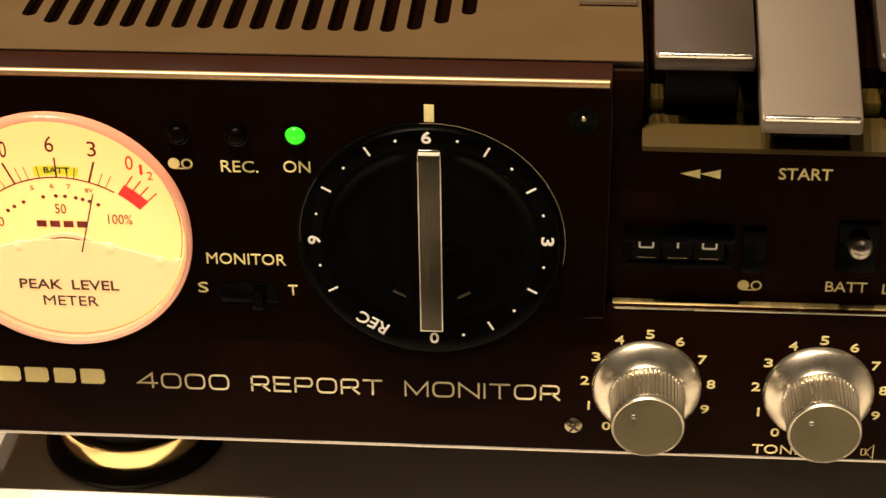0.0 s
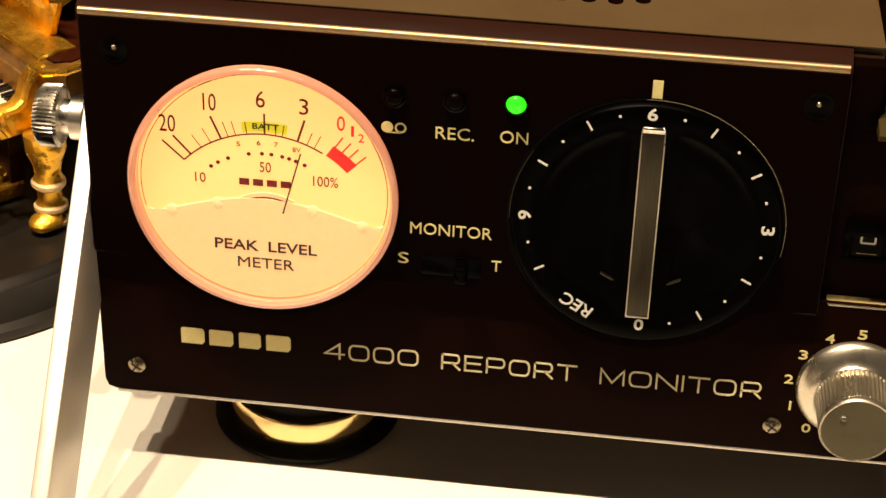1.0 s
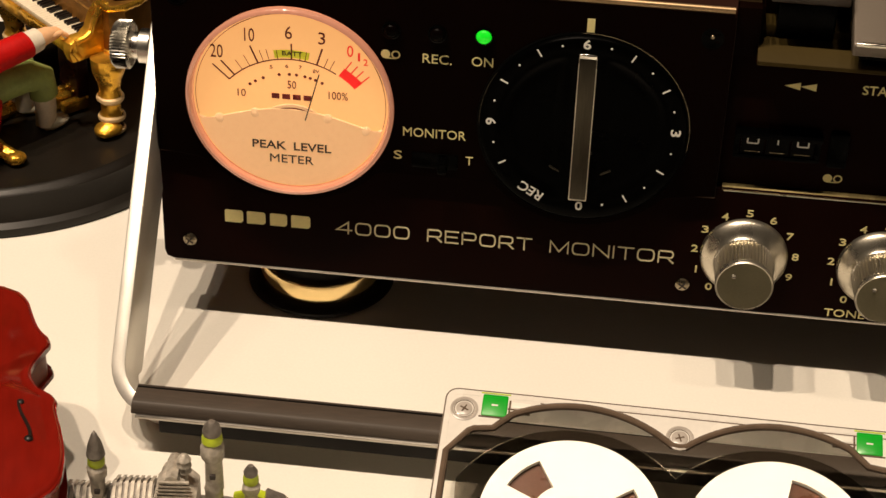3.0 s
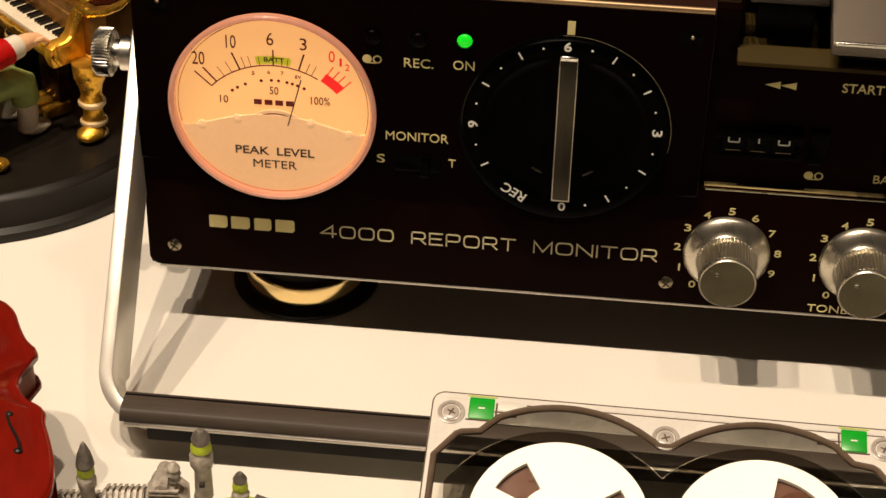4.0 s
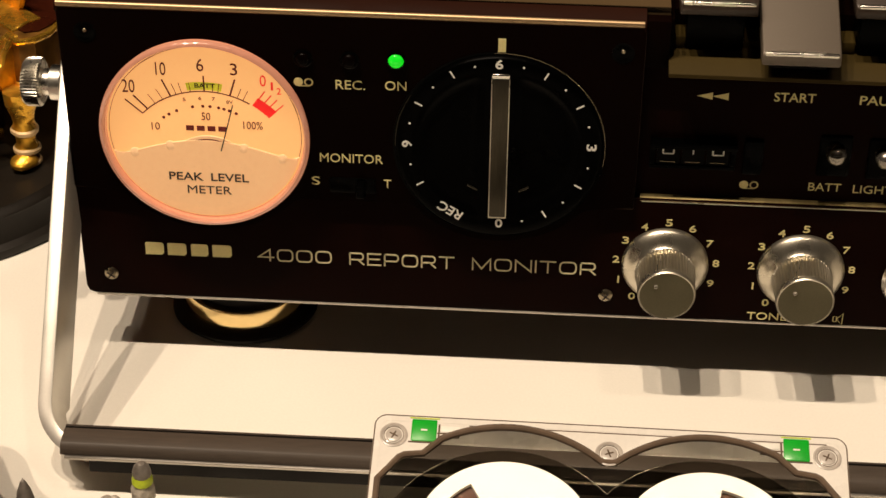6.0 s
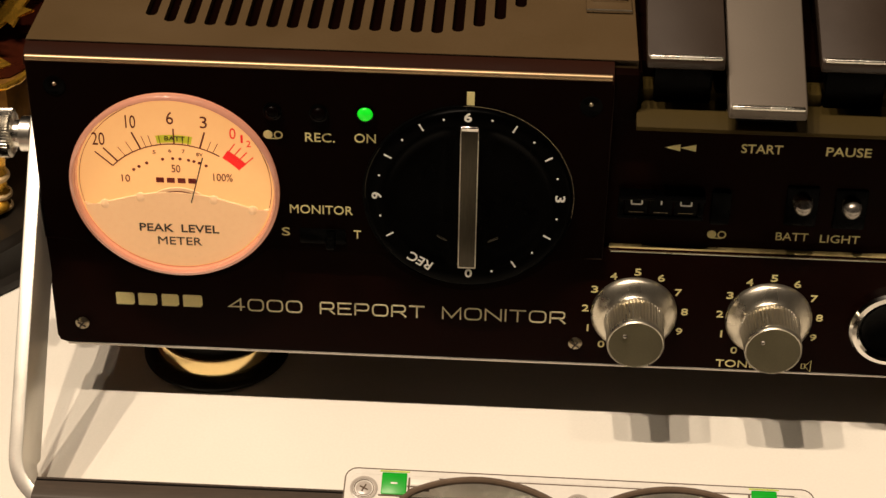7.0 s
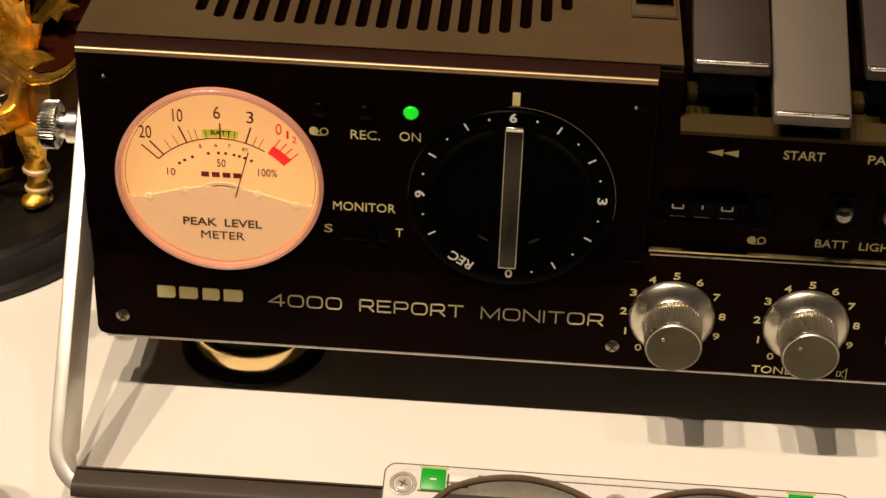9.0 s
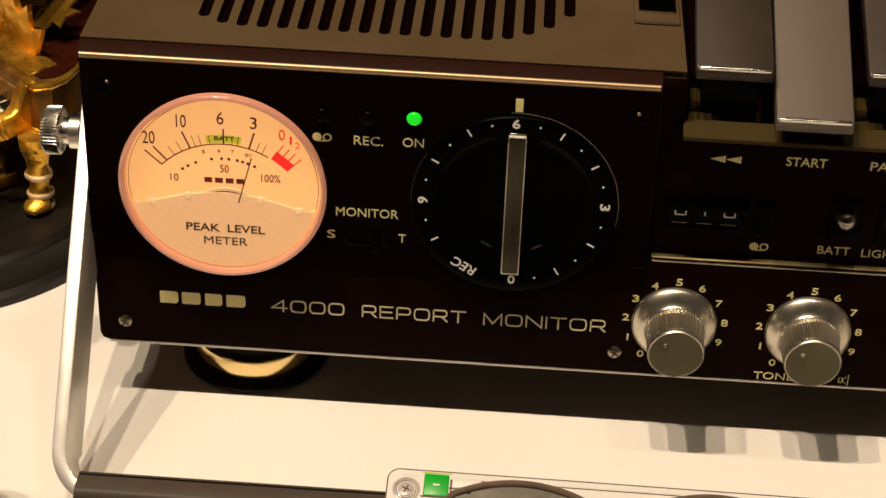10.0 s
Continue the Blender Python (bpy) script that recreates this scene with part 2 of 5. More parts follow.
def box(bm, x0, x1, y0, y1, z0, z1, bevel=0.0, seg=2, m=None):
    made = bmesh.ops.create_cube(bm, size=1.0)["verts"]
    for v in made:
        v.co = Vector((x0 + (v.co.x + 0.5) * (x1 - x0), y0 + (v.co.y + 0.5) * (y1 - y0), z0 + (v.co.z + 0.5) * (z1 - z0)))
    if m is not None:
        bmesh.ops.transform(bm, matrix=m, verts=made)
    if bevel:
        edges = list({e for v in made for e in v.link_edges})
        bmesh.ops.bevel(bm, geom=edges, offset=bevel, segments=seg, affect="EDGES", profile=0.5)
    return bm


def spin(bm, profile, cx, cy, cz, axis="y", seg=48, sx=1.0, sz=1.0, slot=0, caps=True):
    """A turned form. profile: radius and height; heights go towards -y for axis y, and up for axis z."""
    rings = []
    for r, h in profile:
        if r < 1e-6:
            p = (cx, cy - h, cz) if axis == "y" else (cx, cy, cz + h)
            rings.append([bm.verts.new(p)])
            continue
        ring = []
        for k in range(seg):
            a = 2 * math.pi * k / seg
            u, v = r * math.cos(a) * sx, r * math.sin(a) * sz
            ring.append(bm.verts.new((cx + u, cy - h, cz + v) if axis == "y" else (cx + u, cy + v, cz + h)))
        rings.append(ring)
    for a, b in zip(rings, rings[1:]):
        for k in range(seg):
            q = [a[k % len(a)], a[(k + 1) % len(a)], b[(k + 1) % len(b)], b[k % len(b)]]
            q = [v for i, v in enumerate(q) if v not in q[:i]]
            if len(q) > 2:
                bm.faces.new(q).material_index = slot
    for ring in (rings[0], rings[-1]):
        if caps and len(ring) > 2:
            bm.faces.new(ring).material_index = slot
    return bm


def prism(bm, outline, d0, d1, plane="xz", bevel=0.0, seg=2):
    """An outline raised between two depths. plane xz: depth is y; xy: depth is z; yz: depth is x."""
    def at(p, d):
        return {"xz": (p[0], d, p[1]), "xy": (p[0], p[1], d), "yz": (d, p[0], p[1])}[plane]
    a = [bm.verts.new(at(p, d0)) for p in outline]
    b = [bm.verts.new(at(p, d1)) for p in outline]
    n = len(outline)
    top = bm.faces.new(b)
    bm.faces.new(a)
    for k in range(n):
        bm.faces.new((a[k], a[(k + 1) % n], b[(k + 1) % n], b[k]))
    if bevel:
        bmesh.ops.bevel(bm, geom=list(top.edges), offset=bevel, segments=seg, affect="EDGES", profile=0.5)
    return bm


def tube(bm, points, radius, seg=10, flat=1.0, taper=1.0):
    """A round rod along points."""
    pts = [Vector(p) for p in points]
    rings = []
    for k, p in enumerate(pts):
        d = (pts[min(k + 1, len(pts) - 1)] - pts[max(k - 1, 0)]).normalized()
        up = Vector((0, 0, 1)) if abs(d.z) < 0.9 else Vector((0, 1, 0))
        s = d.cross(up).normalized()
        u = s.cross(d)
        r = radius * (1 + (taper - 1) * k / max(1, len(pts) - 1))
        rings.append([bm.verts.new(p + s * (r * math.cos(2 * math.pi * j / seg)) + u * (r * flat * math.sin(2 * math.pi * j / seg))) for j in range(seg)])
    for a, b in zip(rings, rings[1:]):
        for j in range(seg):
            bm.faces.new((a[j], a[(j + 1) % seg], b[(j + 1) % seg], b[j]))
    bm.faces.new(rings[0])
    bm.faces.new(rings[-1])
    return bm


def blob(bm, x, y, z, rx, ry, rz, seg=16, slot=0, m=None):
    made = bmesh.ops.create_uvsphere(bm, u_segments=seg, v_segments=seg // 2 + 2, radius=1.0)["verts"]
    for v in made:
        v.co = Vector((v.co.x * rx, v.co.y * ry, v.co.z * rz))
        if m is not None:
            v.co = m @ v.co
        v.co += Vector((x, y, z))
    for f in {f for v in made for f in v.link_faces}:
        f.material_index = slot
    return bm


def arc(cx, cz, r, a0, a1, n):
    """Points on a circle; angles in degrees, clockwise from straight up."""
    return [(cx + r * math.sin(radians(a0 + (a1 - a0) * k / n)), cz + r * math.cos(radians(a0 + (a1 - a0) * k / n))) for k in range(n + 1)]


def lettering(text, x, z, width, height, parent, material, y, turn=0.0, bold=0.0, name="lettering"):
    """Raised print on an upright face, centred at x, z."""
    curve = bpy.data.curves.new("print", "FONT")
    curve.body, curve.size, curve.offset, curve.resolution_u = text, 1.0, bold, 3
    tmp = bpy.data.objects.new("print", curve)
    me = bpy.data.meshes.new_from_object(tmp)
    bpy.data.objects.remove(tmp)
    bpy.data.curves.remove(curve)
    co = np.array([v.co[:] for v in me.vertices])
    lo, hi = co.min(0), co.max(0)
    bm = bmesh.new()
    bm.from_mesh(me)
    bpy.data.meshes.remove(me)
    c, s = math.cos(radians(turn)), math.sin(radians(turn))
    for v in bm.verts:
        u, w = (v.co.x - (lo[0] + hi[0]) / 2) * width / (hi[0] - lo[0]), (v.co.y - (lo[1] + hi[1]) / 2) * height / (hi[1] - lo[1])
        v.co = Vector((x + c * u + s * w, y - 0.12, z - s * u + c * w))
    top = list(bm.faces)
    made = bmesh.ops.extrude_face_region(bm, geom=top)["geom"]
    for g in made:
        if isinstance(g, bmesh.types.BMVert):
            g.co.y += 0.10
    return part(name, bm, material, parent)


def squared(x0, x1, z0, z1, r, n=4):
    """A closed loop with rounded corners."""
    pts = []
    for cx, cz, a0 in ((x1 - r, z1 - r, 0), (x0 + r, z1 - r, 90), (x0 + r, z0 + r, 180), (x1 - r, z0 + r, 270)):
        pts += [(cx + r * math.cos(radians(a0 + 90 * k / n)), cz + r * math.sin(radians(a0 + 90 * k / n))) for k in range(n + 1)]
    return pts + pts[:1]


def bowl(w, z0, z1, r, n=4):
    """Open to the near side: along the top, round two corners and back."""
    turn1 = [(w - r + r * math.sin(radians(90 * k / n)), z1 - r + r * math.cos(radians(90 * k / n))) for k in range(n + 1)]
    turn2 = [(w - r + r * math.cos(radians(90 * k / n)), z0 + r - r * math.sin(radians(90 * k / n))) for k in range(n + 1)]
    return [(0, z1)] + turn1 + turn2 + [(0, z0)]


WIDE = {
    "0": (1.45, [squared(0, 1.45, 0, 1, 0.36)]),
    "O": (1.45, [squared(0, 1.45, 0, 1, 0.36)]),
    "4": (1.45, [[(1.12, 0), (1.12, 1), (0.0, 0.30), (1.45, 0.30)]]),
    "R": (1.32, [[(0, 0), (0, 1)], bowl(1.28, 0.42, 1, 0.26), [(0.78, 0.42), (1.32, 0)]]),
    "E": (1.22, [[(1.22, 1), (0, 1), (0, 0), (1.22, 0)], [(0, 0.52), (1.1, 0.52)]]),
    "P": (1.30, [[(0, 0), (0, 1)], bowl(1.30, 0.40, 1, 0.27)]),
    "T": (1.35, [[(0, 1), (1.35, 1)], [(0.675, 1), (0.675, 0)]]),
    "M": (1.60, [[(0, 0), (0, 1), (0.8, 0.1), (1.6, 1), (1.6, 0)]]),
    "N": (1.40, [[(0, 0), (0, 1), (1.4, 0), (1.4, 1)]]),
    "I": (0.0, [[(0, 0), (0, 1)]]),
}


def wide_word(text, x, z, width, height, stroke, parent, material, y):
    """Thin squared capitals, each a raised letter of its own, centred at x, z."""
    gap = 0.42
    total = sum(WIDE[c][0] for c in text) + gap * (len(text) - 1)
    k, h = (width - stroke) / total, height - stroke
    pen = x - (width - stroke) / 2
    for c in text:
        bm = bmesh.new()
        for line in WIDE[c][1]:
            pts = [Vector((pen + p[0] * k, 0, z - h / 2 + p[1] * h)) for p in line]
            closed = (pts[0] - pts[-1]).length < 1e-4
            m = len(pts)
            pairs = []
            for q in range(m):
                a = pts[q - 1] if q else (pts[-2] if closed else pts[0])
                b = pts[q + 1] if q < m - 1 else (pts[1] if closed else pts[-1])
                d0, d1 = (pts[q] - a), (b - pts[q])
                d0 = d0.normalized() if d0.length > 1e-6 else d1.normalized()
                d1 = d1.normalized() if d1.length > 1e-6 else d0
                d = (d0 + d1).normalized()
                reach = stroke / 2 / max(0.45, d.dot(d1))
                end = Vector((0, 0, 0))
                if not closed and q in (0, m - 1):
                    end = d * (stroke / 2) * (1 if q else -1)
                side = Vector((-d.z, 0, d.x)) * reach
                pairs.append([bm.verts.new((pts[q] + end + side * e + Vector((0, y - t, 0)))) for e, t in ((1, 0.12), (-1, 0.12), (-1, 0.02), (1, 0.02))])
            for a, b in zip(pairs, pairs[1:]):
                for e in range(4):
                    bm.faces.new((a[e], a[(e + 1) % 4], b[(e + 1) % 4], b[e]))
            if not closed:
                bm.faces.new(pairs[0])
                bm.faces.new(pairs[-1])
        part("letter", bm, material, parent)
        pen += (WIDE[c][0] + gap) * k


def bars(rects, parent, material, y, name="print_mark"):
    """Flat printed marks: x0, x1, z0, z1 each."""
    out = []
    for x0, x1, z0, z1 in rects:
        bm = bmesh.new()
        box(bm, x0, x1, y - 0.12, y - 0.02, z0, z1)
        out.append(part(name, bm, material, parent))
    return out


# ---- room and table ----
bm = bmesh.new()
box(bm, -1500, 1500, -1500, 1500, -790, -740)
tagged(part("floor", bm, FLOOR), "dark brown floor under the table", "floor", kind="structure")
bm = bmesh.new()
box(bm, -1500, 1500, -1500, 1500, 1750, 1800)
tagged(part("ceiling", bm, CEIL), "plain dim ceiling above the table", "ceiling", kind="structure")
for wall_name, b in (("wall_north", (-1500, 1500, 1400, 1500)), ("wall_south", (-1500, 1500, -1500, -1400)),
                     ("wall_west", (-1500, -1400, -1400, 1400)), ("wall_east", (1400, 1500, -1400, 1400))):
    bm = bmesh.new()
    box(bm, *b, -740, 1750)
    tagged(part(wall_name, bm, WALL), "plain dark brown painted wall", "wall", kind="structure")

table = thing("table", 0, 0, -740, "ivory white smooth table carrying the recorder and miniatures", "table")
bm = bmesh.new()
box(bm, -700, 700, -330, 420, 715, 740, 2.0)
part("tabletop", bm, TABLE, table, "ivory white smooth top")
for lx in (-660, 660):
    for ly in (-290, 380):
        bm = bmesh.new()
        box(bm, lx - 25, lx + 25, ly - 25, ly + 25, 0, 715, 2.0)
        part("leg", bm, TABLE, table)


# ---- tape recorder ----
CZ = 63.0                       # height of the dial's centre
YA, YB, YC = -0.6, 0.7, 2.6     # faces of the raised plate, the lower plate and the recessed plate
LEFT, RIGHT, BOTTOM = -98.5, 158.0, 16.6
recorder = thing("tape_recorder", 0, 0, 0, "black portable tape recorder with round lit meter and metal keys", "tape recorder")

bm = bmesh.new()
box(bm, LEFT + 1.0, 36.0, 6.0, 205, BOTTOM + 0.5, 92, 2.0)
box(bm, 35.9, RIGHT - 1.0, 6.0, 205, BOTTOM + 0.7, 83.6, 0.5)
part("body", bm, CASE, recorder, "grey-brown case")

# lower front plate with its bright lower edge
bm = bmesh.new()
prism(bm, [(LEFT, 50.0), (RIGHT, 50.0), (RIGHT, BOTTOM + 2), (RIGHT - 2, BOTTOM), (LEFT + 2.2, BOTTOM), (LEFT + 0.6, BOTTOM + 0.6), (LEFT, BOTTOM + 2.2)], 6.2, YB, "xz", 0.45, 3)
lower_plate = part("lower_front_plate", bm, BLACK_REFLECTING, recorder, "black printed lower front plate")
bm = bmesh.new()
box(bm, LEFT + 2.5, RIGHT - 2.5, YB - 0.15, YB + 0.25, BOTTOM - 0.35, BOTTOM + 0.2, 0.06)
part("edge_strip", bm, ALU_DULL, recorder, "bright metal lower edge")

# raised plate round meter and dial
MX, MZ, MR = -66.6, 63.9, 23.5
DX, DZ, DR = 0.0, 63.2, 23.4


def under(cx, cz, r, zline):
    a = math.degrees(math.acos(max(-1, min(1, (zline - cz) / r))))
    return arc(cx, cz, r, a, 360 - a, 28)


outline = [(LEFT + 0.3, 94.6), (31.2, 94.6), (31.2, 47.6)] + under(DX, DZ, 25.6, 47.6) + under(MX, MZ, 26.4, 47.6) + [(LEFT + 0.3, 47.6)]
bm = bmesh.new()
prism(bm, outline, 6.2, YA, "xz", 0.7, 3)
raised_plate = part("upper_front_plate", bm, BLACK, recorder, "black raised plate round meter and dial")

# rounded shoulder over the raised plate
bm = bmesh.new()
prof = [(6.0, 92.5), (YA + 0.9, 92.5), (YA + 0.05, 93.4), (YA, 94.3), (YA + 0.35, 95.3), (YA + 1.1, 95.9), (YA + 2.0, 96.4), (3.3, 97.2), (6.0, 97.2)]
prism(bm, prof, LEFT + 0.2, 31.0, "yz")
part("shoulder", bm, BROWN_DARK, recorder, "dark brown rounded shoulder", angle=60)
# added bright tube draws the highlight along the shoulder's rounded edge
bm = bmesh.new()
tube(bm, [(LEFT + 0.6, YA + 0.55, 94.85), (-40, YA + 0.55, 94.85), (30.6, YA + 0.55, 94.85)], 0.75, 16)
part("edge_highlight", bm, EDGE, recorder, "bright tube painting the highlight on the front edge")

# top cover with speaker slots
X0, X1, Y0, Y1, ZT = LEFT + 0.2, 36.2, 3.4, 205.0, 97.6
bm = bmesh.new()
slots = []
for k in range(19):
    sx = -73.0 + 4.62 * k
    end = {0: 16.5, 1: 13.8, 2: 12.9, 15: 13.8, 16: 16.6, 17: 20.5, 18: 27.0}.get(k, 12.7)
    slots.append((sx, 1.32, end, 68.0 - max(0, abs(k - 9) - 6) * 4.0))
edge_x = X0


def cover_face(points):
    bm.faces.new([bm.verts.new((p[0], p[1], ZT)) for p in points])


def end_piece(sx, hw, curve, y_far):
    """The land between a slot's rounded end and the cover's edge, as a fan of quads."""
    for p, q in zip(curve, curve[1:]):
        cover_face([p, q, (q[0], y_far), (p[0], y_far)])


for sx, hw, ya, yb in slots:
    cover_face([(edge_x, Y0), (sx - hw, Y0), (sx - hw, Y1), (edge_x, Y1)])
    low = [(sx + hw * math.cos(math.pi + math.pi * j / 8), ya + hw + hw * math.sin(math.pi + math.pi * j / 8)) for j in range(9)]
    high = [(sx + hw * math.cos(math.pi * j / 8), yb - hw + hw * math.sin(math.pi * j / 8)) for j in range(9)]
    end_piece(sx, hw, low, Y0)
    end_piece(sx, hw, high, Y1)
    loop = low + high
    for p, q in zip(loop, loop[1:] + loop[:1]):
        bm.faces.new([bm.verts.new((p[0], p[1], ZT)), bm.verts.new((q[0], q[1], ZT)), bm.verts.new((q[0], q[1], ZT - 1.8)), bm.verts.new((p[0], p[1], ZT - 1.8))])
    edge_x = sx + hw
cover_face([(edge_x, Y0), (X1, Y0), (X1, Y1), (edge_x, Y1)])
for p, q in (((X0, Y0), (X1, Y0)), ((X1, Y0), (X1, Y1)), ((X1, Y1), (X0, Y1)), ((X0, Y1), (X0, Y0))):
    bm.faces.new([bm.verts.new((p[0], p[1], ZT)), bm.verts.new((q[0], q[1], ZT)), bm.verts.new((q[0], q[1], ZT - 6)), bm.verts.new((p[0], p[1], ZT - 6))])
top_cover = part("top_cover", bm, BROWN, recorder, "olive-brown slotted speaker cover")
bm = bmesh.new()
box(bm, X0 + 0.6, X1 - 0.6, Y0 + 2, Y1 - 2, ZT - 5.0, ZT - 1.9)
part("speaker_cloth", bm, BLACK, top_cover, "black cloth behind the slots")
bm = bmesh.new()
box(bm, X0 + 0.2, X1, Y0 - 0.25, Y0 - 0.02, ZT - 0.25, ZT + 0.08, 0.08)
part("bright_lip", bm, BROWN, top_cover, "worn front lip")
# small latch on the cover
bm = bmesh.new()
box(bm, 25.0, 35.4, 25.5, 40.0, ZT, ZT + 0.9, 0.25)
part("latch", bm, BROWN, recorder, "small bright-edged cover latch")
bm = bmesh.new()
box(bm, 26.0, 34.6, 30.0, 39.0, ZT + 0.9, ZT + 1.7, 0.3)
part("latch_slide", bm, BLACK_GLOSS, recorder, "black latch slide")
bm = bmesh.new()
box(bm, 26.2, 34.4, 29.3, 30.0, ZT + 0.8, ZT + 1.7, 0.2)
part("latch_slide_edge", bm, CHROME, recorder, "bright slide edge")
bm = bmesh.new()
box(bm, 25.0, 35.4, 25.1, 25.5, ZT + 0.3, ZT + 1.0, 0.1)
part("latch_edge", bm, ALU, recorder, "polished latch edge")

# recessed plate behind counter and switches, under the keys
bm = bmesh.new()
box(bm, 31.4, RIGHT, YC, 6.2, 49.0, 84.0, 0.2)
recess_plate = part("recessed_front_plate", bm, BLACK_REFLECTING, recorder, "black recessed plate under the keys")
bm = bmesh.new()
prism(bm, [(YC + 0.2, 49.0), (YB + 0.2, 49.0), (YB, 49.6), (YB + 0.5, 50.0), (YC - 0.4, 50.3), (YC + 0.2, 50.3)], 32.6, RIGHT, "yz")
part("ledge", bm, LEDGE, recorder, "worn ledge with its highlight painted in", angle=60)
# added pale strip draws the second highlight line below the ledge
bm = bmesh.new()
box(bm, 33.0, RIGHT - 1, YB - 0.1, YB + 0.2, 49.2, 49.45, 0.08)
part("ledge_highlight", bm, ALU, recorder, "thin pale strip painting the ledge's second highlight")

bm = bmesh.new()
box(bm, 31.2, 36.5, 0.4, 6.2, 84.0, 95.6, 0.3)
part("corner_block", bm, BLACK, recorder, "black corner beside the keys")

# sill in front of the keys and the dark well behind it
bm = bmesh.new()
prism(bm, [(-3.2, 83.9), (-3.6, 84.2), (-3.6, 85.0), (-3.3, 85.3), (5.4, 87.2), (5.8, 88.8), (12, 89.0), (12, 83.9)], 36.4, RIGHT - 2, "yz", 0.0)
part("key_sill", bm, SILL, recorder, "olive-brown sill below the keys")
bm = bmesh.new()
box(bm, 36.6, 37.2, 3.0, 60, 80.0, 95.0, 0.1)
box(bm, 36.4, RIGHT - 1.5, 14.0, 75, 84.0, 92.0, 0.2)
part("key_well", bm, BLACK, recorder, "black well round the keys")
for gx in (38.6, 50.5, 75.4, 88.0):
    bm = bmesh.new()
    box(bm, gx - 1.5, gx + 1.5, 4.6, 9.5, 86.8, 90.0, 0.4)
    part("key_guide", bm, SILL, recorder, "small brown guide block")


def piano_key(x0, x1, yf, zf, rise, material, label, lip=3.0):
    """A flat lever: front lip, long top that climbs to the back."""
    bm = bmesh.new()
    back = 75.0
    zb = zf + rise * (back - yf)
    prism(bm, [(yf + 0.3, zf - lip), (yf - 0.3, zf - lip + 0.5), (yf - 0.3, zf - 0.6), (yf + 0.2, zf), (yf + 0.9, zf + 0.25), (back, zb), (back, zb - 3.4), (yf + 3, zf - lip)], x0, x1, "yz")
    edges = [e for e in bm.edges if abs(e.verts[0].co.x - e.verts[1].co.x) < 0.01]
    bmesh.ops.bevel(bm, geom=edges, offset=0.35, segments=2, affect="EDGES", profile=0.5)
    key = part("key", bm, material, recorder, label, angle=50)
    # added bright strip stands in for the lamp highlight on the key's bevel
    bm = bmesh.new()
    box(bm, x0 + 0.5, x1 - 0.5, yf - 0.35, yf + 0.75, zf - 0.55, zf + 0.38, 0.32, 3)
    part("edge_highlight", bm, PIVOT, key, "bright strip painting the highlight on the key front")
    bm = bmesh.new()
    box(bm, x0 + 2.0, x1 - 2.0, yf + 4.0, yf + 13.0, 86.9, zf - 2.9, 0.6)
    part("key_stem", bm, BLACK_GLOSS, key, "black stem below")
    return key


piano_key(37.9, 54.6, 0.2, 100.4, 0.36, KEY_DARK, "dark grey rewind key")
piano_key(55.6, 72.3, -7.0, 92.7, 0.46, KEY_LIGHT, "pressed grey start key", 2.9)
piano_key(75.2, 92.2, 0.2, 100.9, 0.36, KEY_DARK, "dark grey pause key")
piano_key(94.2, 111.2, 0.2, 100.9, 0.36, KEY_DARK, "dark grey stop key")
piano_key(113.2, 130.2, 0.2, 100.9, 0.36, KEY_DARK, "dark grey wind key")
for px in (36.9, 55.0, 73.8):
    bm = bmesh.new()
    blob(bm, px, 34.0, 104.0, 1.0, 1.2, 1.2, 12)
    part("pivot_pin", bm, CHROME, recorder, "polished pivot pin")


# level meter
meter = part("level_meter", spin(bmesh.new(), [(0, -5.0), (22.9, -5.0), (23.6, -1.0), (23.6, 1.2), (23.45, 1.6), (22.9, 1.9), (22.6, 1.6), (22.5, 0.2), (0, 0.2)], MX, YA, MZ, "y", 96), RIM, recorder, "round meter body, lamp glow painted on its rosy rim", angle=40)
YF = YA - 0.35
part("meter_face", spin(bmesh.new(), [(0, 0.0), (22.45, 0.0), (22.45, 0.12), (0, 0.12)], MX, YF + 0.1, MZ, "y", 72), FACE, meter, "warm lit cream dial face")
# lower mask with a raised arch
mask = [(MX + 22.0 * math.sin(radians(a)), MZ + 22.0 * math.cos(radians(a))) for a in np.linspace(104, 256, 36)]
arch = [(MX - 21.2 + 42.4 * k / 24, 57.4 + 4.6 * math.cos(math.pi * (k / 12 - 1) / 2) ** 1.2 - (0.0)) for k in range(25)]
bm = bmesh.new()
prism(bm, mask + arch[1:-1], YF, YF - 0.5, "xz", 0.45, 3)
part("meter_mask", bm, FACE_LOW, meter, "pale lower mask with lettering and painted lamp glow")
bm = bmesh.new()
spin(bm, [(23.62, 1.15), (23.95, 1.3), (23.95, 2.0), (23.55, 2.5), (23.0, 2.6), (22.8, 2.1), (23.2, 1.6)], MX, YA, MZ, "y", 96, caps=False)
part("bezel", bm, RIM_CLEAR, meter, "thin clear outer bezel with painted glow", angle=60)
# hub cover of the needle behind the mask
bm = bmesh.new()
prism(bm, arc(MX + 0.6, 53.6, 9.6, -33, 33, 20), YF + 0.02, YF - 0.35, "xz", 0.2, 2)
hub = part("hub_cover", bm, BEAD, meter, "pale hub cover with painted glow")
# added glowing beads stand in for the bright spots along the mask
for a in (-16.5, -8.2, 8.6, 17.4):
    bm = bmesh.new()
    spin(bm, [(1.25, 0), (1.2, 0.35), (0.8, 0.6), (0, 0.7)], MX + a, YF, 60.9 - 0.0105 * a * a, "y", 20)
    part("lamp_bead", bm, BEAD, meter, "small glowing bead painting a bright spot")


